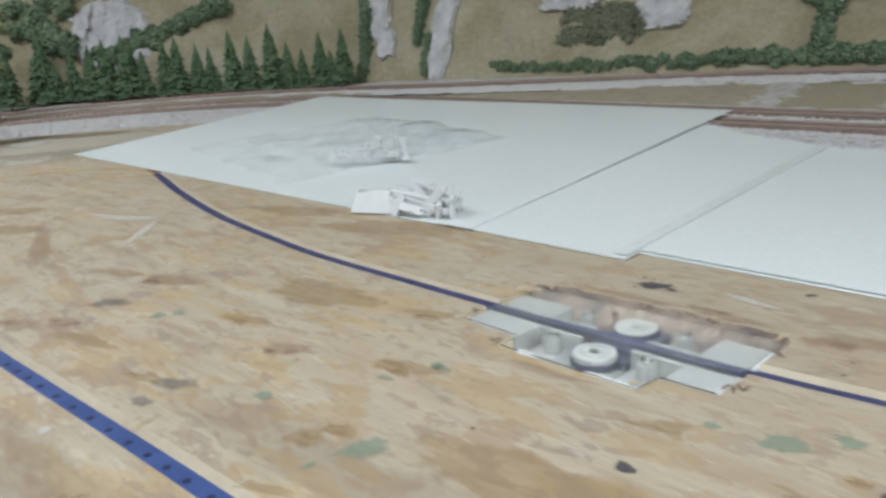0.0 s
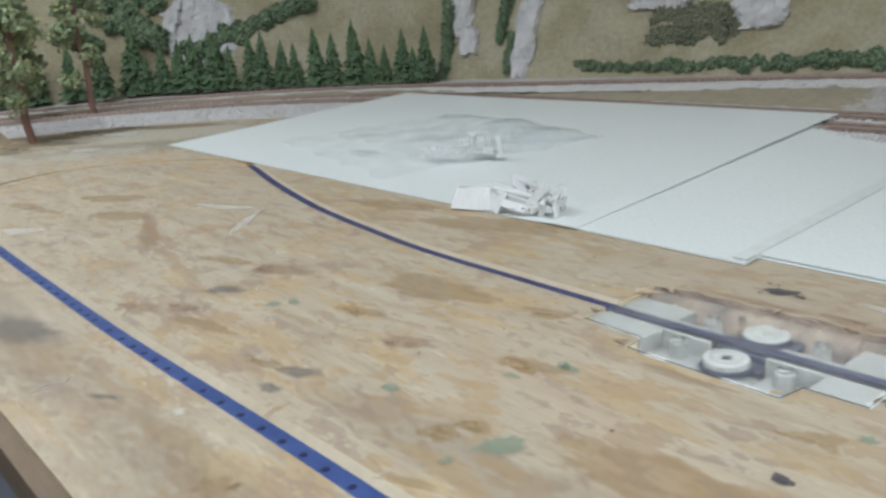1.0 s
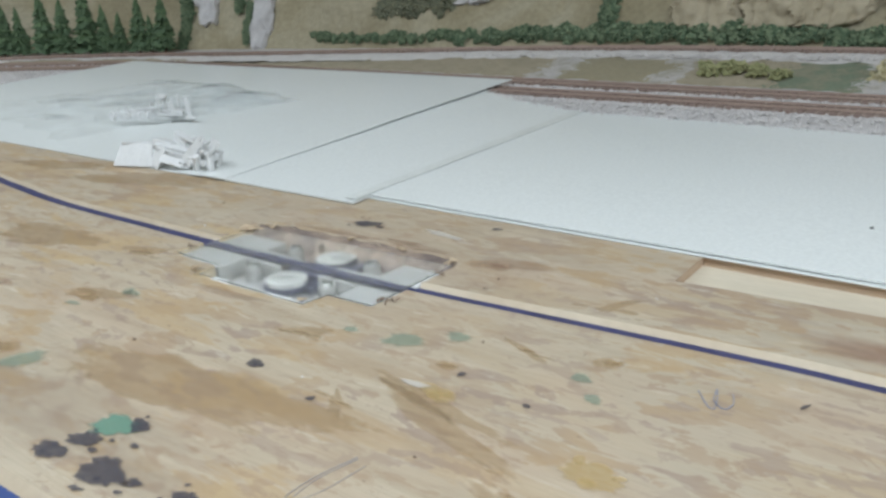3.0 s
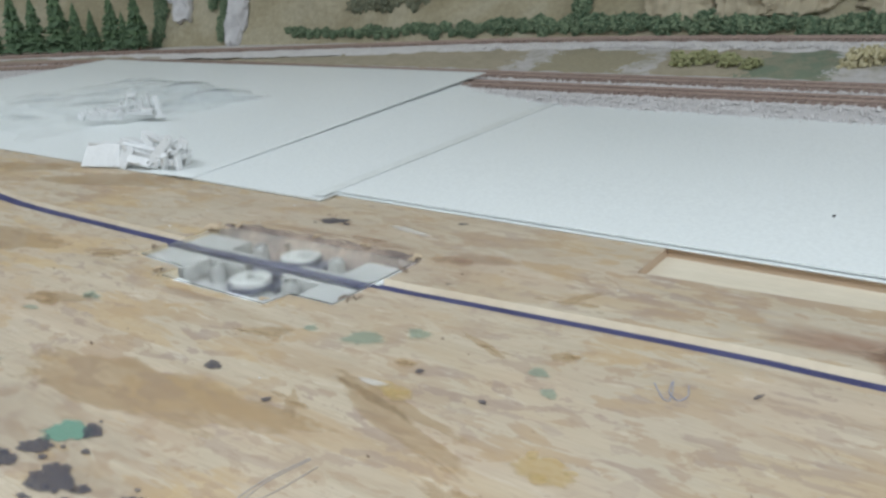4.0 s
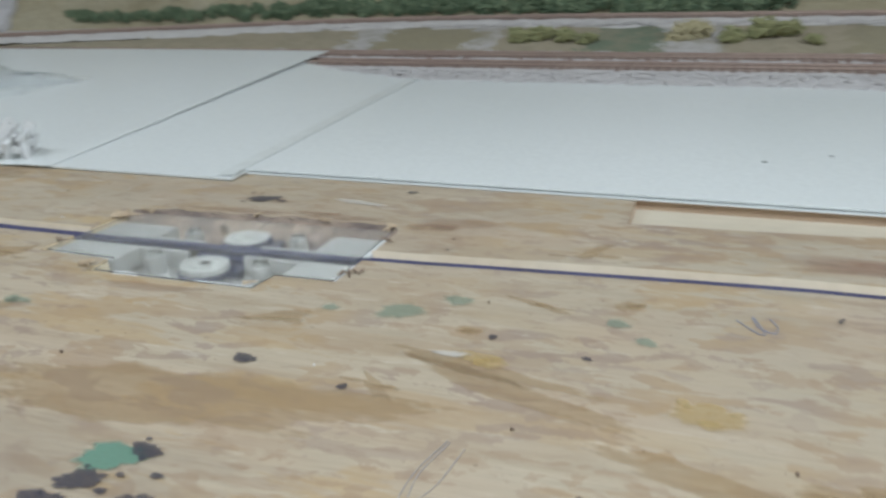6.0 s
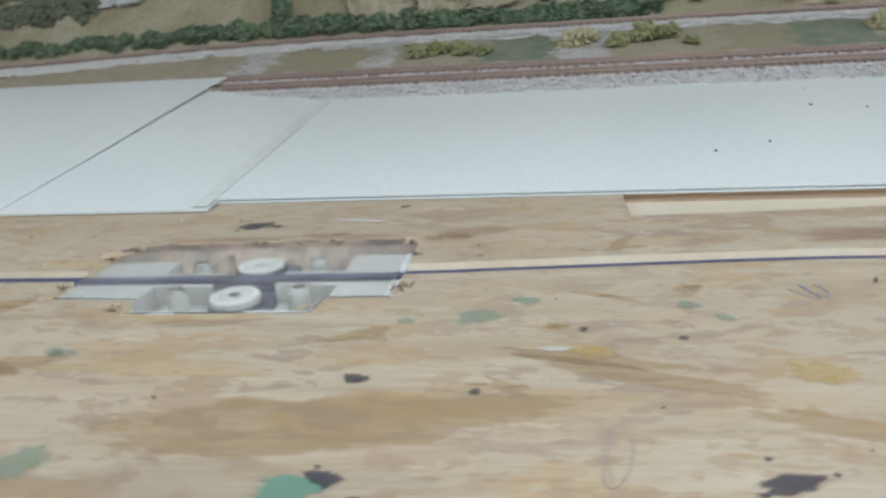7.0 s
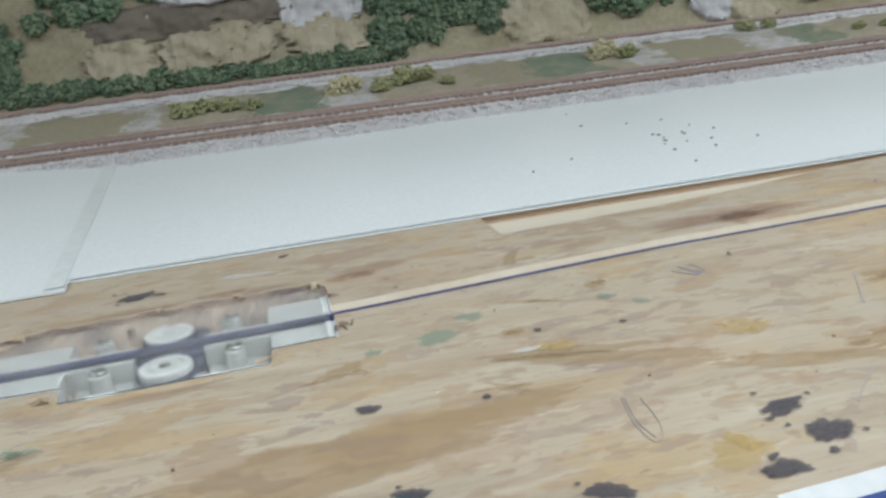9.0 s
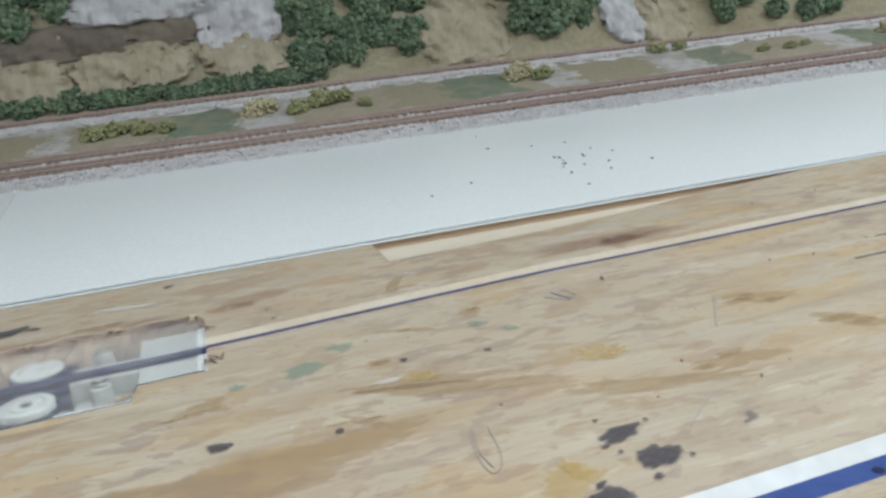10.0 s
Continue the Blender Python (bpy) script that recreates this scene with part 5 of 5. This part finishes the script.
def bush(meshes, x, y, s, label):
    return place(meshes, "bush", x, y, on_bank(x, y) + 0.010 * s, s, label, "bush", "trackside bushes")


OL, ST = "olive green foam bush on the turf bank", "straw yellow foam bush on the turf bank"
for x, y, s in ((0.025, 0.775, 0.8), (0.06, 0.785, 0.9), (0.10, 0.775, 0.85), (0.135, 0.765, 0.7), (0.345, 0.775, 0.8), (0.385, 0.80, 1.05), (0.42, 0.80, 1.0), (0.455, 0.765, 0.6), (0.785, 0.785, 0.85), (0.76, 0.84, 0.7), (1.06, 0.855, 0.8), (1.11, 0.86, 0.7), (1.24, 0.775, 0.55), (1.30, 0.775, 0.6), (1.34, 0.78, 0.5)):
    bush(OLIVE, x, y, s, OL)
for x, y, s in ((0.275, 0.785, 0.95), (0.295, 0.80, 0.85), (0.735, 0.80, 0.9), (0.755, 0.815, 0.85), (1.56, 0.80, 1.0), (1.60, 0.82, 1.0)):
    bush(STRAW, x, y, s, ST)

# rock faces let into the hill
def rock(x, y, z, w, h, mat, label, seed, proud=0.012):
    """A jagged slab that lies along the hillside."""
    p, out = hill_at(x, y, z)
    along = Vector((-out.y, out.x, 0))
    bm = bmesh.new()
    nx, nz = 30, 26
    near = [s for s in RUN if (P(s, 5).xy - p.xy).length < w + 0.25]
    grid = []
    for j in range(nz + 1):
        row = []
        for i in range(nx + 1):
            u, v = i / nx * 2 - 1, j / nz * 2 - 1
            zz = z + v * h / 2
            b, o2 = hill_at((p + along * u * w / 2).x, (p + along * u * w / 2).y, zz, near)
            q = b + along * (((p + along * u * w / 2) - b).dot(along))
            r = (u * u) ** 1.5 + (v * v) ** 1.5 + 0.55 * noise.noise(Vector((u * 1.8, v * 1.8, seed))) + 0.45 * noise.noise(Vector((u * 5, v * 5, seed + 4)))
            f = max(-1.0, 1 - r)
            jag = abs(noise.noise(Vector((q.x * 26, q.y * 26, zz * 14 + seed)))) * 0.020 + noise.noise(Vector((q.x * 60, zz * 60, seed))) * 0.006
            q = q + out * (proud * min(1, f * 3) + jag * max(0, min(1, f * 2.5)) - (0.02 if f < 0 else 0.0))
            row.append(bm.verts.new(q))
        grid.append(row)
    for a, b in zip(grid, grid[1:]):
        for i in range(nx):
            bm.faces.new((a[i], a[i + 1], b[i + 1], b[i]))
    bmesh.ops.recalc_face_normals(bm, faces=bm.faces)
    return tagged(part("rock_face", bm, mat), label, "rock", "hillside rocks")


GR, TR = "pale grey plaster rock face on the hillside", "tan plaster rock on the hillside"
rock(-2.25, 0.52, 0.215, 0.24, 0.22, M_ROCK, GR, 1)
rock(-1.27, 1.02, 0.150, 0.075, 0.26, M_ROCK, GR, 2)
rock(-1.455, 0.99, 0.130, 0.075, 0.085, M_ROCK, GR, 3)
rock(-1.53, 1.02, 0.215, 0.08, 0.14, M_ROCK, GR, 4)
rock(-0.62, 1.07, 0.175, 0.13, 0.08, M_ROCK, GR, 5)
rock(-0.86, 1.05, 0.208, 0.18, 0.05, M_ROCK, GR, 6)
rock(0.10, 1.10, 0.240, 0.30, 0.075, M_ROCK, GR, 7)
rock(0.295, 1.12, 0.195, 0.17, 0.13, M_ROCK, GR, 8)
rock(1.10, 1.07, 0.130, 0.10, 0.13, M_ROCK, GR, 9)
rock(-2.46, -0.08, 0.25, 0.30, 0.16, M_ROCK, GR, 10)
rock(-0.085, 1.06, 0.118, 0.14, 0.075, M_TANROCK, TR, 11, 0.016)
rock(0.04, 1.06, 0.122, 0.12, 0.08, M_TANROCK, TR, 12, 0.018)
rock(0.135, 1.06, 0.128, 0.14, 0.085, M_TANROCK, TR, 13, 0.018)
rock(0.30, 1.08, 0.125, 0.17, 0.085, M_TANROCK, TR, 14, 0.014)
rock(0.73, 1.08, 0.125, 0.20, 0.15, M_TANROCK, TR, 15, 0.012)
rock(1.20, 1.05, 0.120, 0.13, 0.14, M_TANROCK, TR, 16, 0.012)
rock(0.03, 1.08, 0.183, 0.42, 0.075, M_DARKEARTH, "dark bare earth hollow in the hillside", 17, 0.002)


def fir_mesh(seed):
    rng = random.Random(seed)
    bm = bmesh.new()
    tiers = 17
    for k in range(tiers):
        t = k / tiers
        r = 0.225 * (1 - t) ** 0.8 + 0.014
        z = 0.06 + 0.90 * t
        n = 22
        inner = [bm.verts.new((r * 0.15 * math.cos(a), r * 0.15 * math.sin(a), z + 0.085)) for a in [2 * math.pi * i / n for i in range(n)]]
        outer = []
        for i in range(n):
            a = 2 * math.pi * (i + rng.uniform(-0.3, 0.3)) / n
            rr = r * rng.uniform(0.85, 1.2) if rng.random() < 0.5 else r * rng.uniform(0.5, 0.85)
            outer.append(bm.verts.new((rr * math.cos(a), rr * math.sin(a), z - 0.03 + rng.uniform(-0.035, 0.03))))
        low = [bm.verts.new((r * 0.25 * math.cos(2 * math.pi * i / n), r * 0.25 * math.sin(2 * math.pi * i / n), z - 0.01)) for i in range(n)]
        for i in range(n):
            j = (i + 1) % n
            bm.faces.new((inner[i], outer[i], outer[j], inner[j]))
            bm.faces.new((outer[i], low[i], low[j], outer[j]))
    tip = bm.verts.new((0, 0, 1.03))
    for i in range(len(inner)):
        bm.faces.new((inner[i], inner[(i + 1) % len(inner)], tip))
    return finish(bm, "crown", M_FIR)


FIRS = [fir_mesh(k) for k in range(4)]
FIRTRUNK = finish(lathe([(0.022, -0.06), (0.018, 0.1), (0.008, 0.9)], 8), "trunk", M_BARK)
for x, y, h in ((-2.30, 0.12, 0.17), (-2.24, 0.19, 0.18), (-2.28, 0.30, 0.22), (-2.215, 0.365, 0.150), (-2.165, 0.40, 0.165), (-2.12, 0.435, 0.175), (-2.07, 0.475, 0.185), (-2.04, 0.51, 0.135), (-1.985, 0.555, 0.165), (-1.95, 0.575, 0.170), (-1.905, 0.62, 0.14), (-1.875, 0.645, 0.13), (-1.825, 0.69, 0.170), (-1.79, 0.72, 0.155), (-1.70, 0.745, 0.185), (-1.665, 0.775, 0.13), (-1.59, 0.83, 0.150), (-1.56, 0.85, 0.10), (-1.53, 0.87, 0.155), (-2.34, 0.02, 0.19), (-2.36, -0.08, 0.17), (-2.36, -0.2, 0.2), (-2.25, 0.33, 0.12), (-2.14, 0.455, 0.13), (-2.09, 0.50, 0.15), (-2.01, 0.56, 0.12), (-1.93, 0.62, 0.12), (-1.85, 0.70, 0.11), (-1.75, 0.77, 0.10), (-1.635, 0.80, 0.11)):
    f = thing("fir_tree", "dark green bristly model fir tree along the hillside", "tree", "fir trees", at=(x, y, 0.031))
    f.scale = (h, h, h)
    f.rotation_euler = (rf.uniform(-0.04, 0.04), rf.uniform(-0.04, 0.04), rf.uniform(0, 6))
    for nm, me in (("trunk", FIRTRUNK), ("crown", rf.choice(FIRS))):
        o = new(nm, me)
        o.parent = f


def leafy_tree(x, y, z, h, seed, lean=0.0):
    t = thing("deciduous_tree", "grey-green model tree with red-brown trunk at the plywood's end", "tree", "leafy trees", at=(x, y, z))
    rng = random.Random(seed)
    line = [(lean * k / 8 * h + 0.004 * math.sin(k * 1.3 + seed), 0.004 * math.cos(k * 1.7 + seed), h * k / 8) for k in range(9)]
    bm = bmesh.new()
    def limb(pts, r0, r1):
        rings = []
        for i, p in enumerate(pts):
            r = r0 + (r1 - r0) * i / (len(pts) - 1)
            rings.append([bm.verts.new((p[0] + r * math.cos(a), p[1] + r * math.sin(a), p[2])) for a in [2 * math.pi * q / 8 for q in range(8)]])
        for a, b in zip(rings, rings[1:]):
            for q in range(8):
                bm.faces.new((a[q], a[(q + 1) % 8], b[(q + 1) % 8], b[q]))
    limb([(line[0][0], line[0][1], -0.004)] + line, 0.0095, 0.003)
    ends = []
    for k in range(26):
        s = line[rng.randint(2, 8)]
        a, l = rng.uniform(0, 6.28), rng.uniform(0.35, 1.0) * 0.085 * (1.15 - s[2] / h * 0.7)
        e = (s[0] + l * math.cos(a), s[1] + l * math.sin(a), s[2] + l * rng.uniform(0.1, 0.6))
        limb([s, tuple((np.array(s) + np.array(e)) / 2 + np.array((0, 0, 0.006))), e], 0.0028, 0.0008)
        ends.append(e)
    part("trunk", bm, M_BARK, t, "red-brown trunk with limbs", True)
    verts, faces = [], []
    for e in ends + [line[-1]]:
        for _ in range(rng.randint(35, 70)):
            c = Vector(e) + Vector((rng.gauss(0, 0.011), rng.gauss(0, 0.011), rng.gauss(0, 0.009)))
            m = Euler((rng.uniform(0, 6), rng.uniform(0, 6), rng.uniform(0, 6))).to_matrix()
            s = rng.uniform(0.0040, 0.0085)
            o = len(verts)
            verts += [tuple(c + m @ Vector(p) * s) for p in ((-1, -0.6, 0), (0.9, -0.8, 0.2), (1.0, 0.7, -0.1), (-0.8, 0.8, 0.25), (0, 0, 0.8))]
            faces += [(o, o + 1, o + 4), (o + 1, o + 2, o + 4), (o + 2, o + 3, o + 4), (o + 3, o, o + 4)]
    me = bpy.data.meshes.new("crown")
    me.from_pydata(verts, [], faces)
    me.materials.append(M_LEAF2)
    o = new("crown", me)
    o.parent = t
    return t


leafy_tree(-1.585, -0.165, 0.0, 0.34, 1, -0.05)
leafy_tree(-1.840, 0.045, 0.018, 0.34, 2, -0.12)
leafy_tree(-1.93, -0.10, 0.02, 0.32, 4, 0.03)

# dirt and a bare mound round the trees
mound = bmesh.new()
rows = []
for j in range(15):
    r = j / 14
    rows.append([mound.verts.new((-1.80 + 0.26 * r * math.cos(a) * (1 + 0.15 * math.sin(3 * a)), -0.36 + 0.21 * r * math.sin(a) * (1 + 0.12 * math.cos(2 * a)), 0.100 * (1 - r ** 3.0) ** 1.1 + 0.030 * noise.noise(Vector((2.6 * r * math.cos(a), 2.6 * r * math.sin(a), 1))) * (1 - r * r) + 0.014 * noise.noise(Vector((8 * r * math.cos(a), 8 * r * math.sin(a), 5))) * (1 - r) - 0.002)) for a in [2 * math.pi * i / 40 for i in range(40)]])
for a, b in zip(rows, rows[1:]):
    for i in range(40):
        mound.faces.new((a[i], a[(i + 1) % 40], b[(i + 1) % 40], b[i]))
bmesh.ops.remove_doubles(mound, verts=mound.verts, dist=1e-5)
bmesh.ops.recalc_face_normals(mound, faces=mound.faces)
tagged(part("earth_mound", mound, M_CLAY, smooth=True), "bare brown clay earth mound beside the trees", "mound")
STAIN["dirt"] = stain_mat("loose_brown_dirt", (0.27, 0.205, 0.13), 0.85, 40, 0.9, 0.5, 0.3, 1.5)
STAIN["haze"] = stain_mat("pale_dust", (0.62, 0.57, 0.47), 0.6, 20, 0.8, 0.5, 0.4, 1.5)
LEVEL["dirt"], LEVEL["haze"] = 0.0007, 0.00025
for x, y, a, b, tn in ((-1.56, -0.20, 0.13, 0.045, 0.9), (-1.68, -0.02, 0.12, 0.05, 0.8), (-1.66, -0.12, 0.12, 0.06, 1.0), (-1.50, -0.30, 0.10, 0.05, 0.8), (-1.55, 0.12, 0.11, 0.035, 0.7)):
    stain("dirt", x, y, a, b, tn)
for x, y, a, b, tn in ((-1.40, 0.05, 0.25, 0.16, 0.8), (-1.30, -0.12, 0.2, 0.1, 0.9)):
    stain("haze", x, y, a, b, tn)

# loose ballast stones on the near shoulder and between the tracks
rb = random.Random(21)
ICO = bmesh.new()
bmesh.ops.create_cube(ICO, size=1.6)
IV, IF = [v.co.copy() for v in ICO.verts], [[v.index for v in f.verts] for f in ICO.faces]
ICO.free()


def scatter(count, f0, f1, i, j, zf, lo, hi, x0, x1):
    verts, faces = [], []
    near = [s for s in RUN if x0 < s[0] < x1]
    for _ in range(count):
        s = near[rb.randrange(len(near))]
        f = rb.uniform(f0, f1)
        p = P(s, i).lerp(P(s, j), f) + Vector((rb.uniform(-0.012, 0.012), rb.uniform(-0.012, 0.012), 0))
        p.z = zf(s, f)
        e = Euler((rb.uniform(0, 6), rb.uniform(0, 6), rb.uniform(0, 6))).to_matrix()
        r = rb.uniform(lo, hi)
        o = len(verts)
        verts += [tuple(p + e @ (v * r * rb.uniform(0.6, 1.2))) for v in IV]
        faces += [[k + o for k in q] for q in IF]
    me = bpy.data.meshes.new("ballast_stones")
    me.from_pydata(verts, [], faces)
    me.materials.append(M_STONE)
    return tagged(new("ballast_stones", me), "loose grey ballast stones beside the track", "gravel", kind="stuff")


scatter(26000, 0.0, 0.62, 0, 1, lambda s, f: max(0.0, min(ZT, ZT * (f - 0.02) / 0.48)), 0.0008, 0.0018, -1.8, 2.0)
scatter(5000, 0.34, 0.66, 1, 2, lambda s, f: ZT + 0.0005, 0.0010, 0.0022, -1.8, 2.0)
scatter(7000, 0.66, 0.80, 3, 4, lambda s, f: s[12] - 0.006 + 0.03 * (f - 0.66), 0.0010, 0.0022, -1.6, 2.0)

# crumbs of plaster and wood on the table top
for shade, label, seed, count in ((M_WHITE, "tiny pale plaster crumbs scattered on plywood", 31, 36), (CHIPD, "tiny dark wood crumbs scattered on plywood", 32, 110)):
    rr = random.Random(seed)
    verts, faces = [], []
    while len(verts) < count * 8:
        x, y = rr.uniform(-1.2, 0.9), rr.uniform(-0.48, -0.01)
        if clear_of_grooves(x, y, x, y) != (x, y) or min((p[0] - x) ** 2 + (p[1] - y) ** 2 for p in SLOT) < 0.0004 or (-0.03 < x < 0.19 and -0.2 < y < -0.06) or (x > 0.29 and y > -0.04):
            continue
        e = Euler((rr.uniform(0, 6), rr.uniform(0, 6), rr.uniform(0, 6))).to_matrix()
        r = rr.uniform(0.0002, 0.0006)
        o = len(verts)
        verts += [tuple(Vector((x, y, 0.0006)) + e @ (v * r * rr.uniform(0.5, 1.3))) for v in IV]
        faces += [[k + o for k in q] for q in IF]
    me = bpy.data.meshes.new("crumbs")
    me.from_pydata(verts, [], faces)
    me.materials.append(shade)
    tagged(new("crumbs", me), label, "crumbs", kind="stuff")
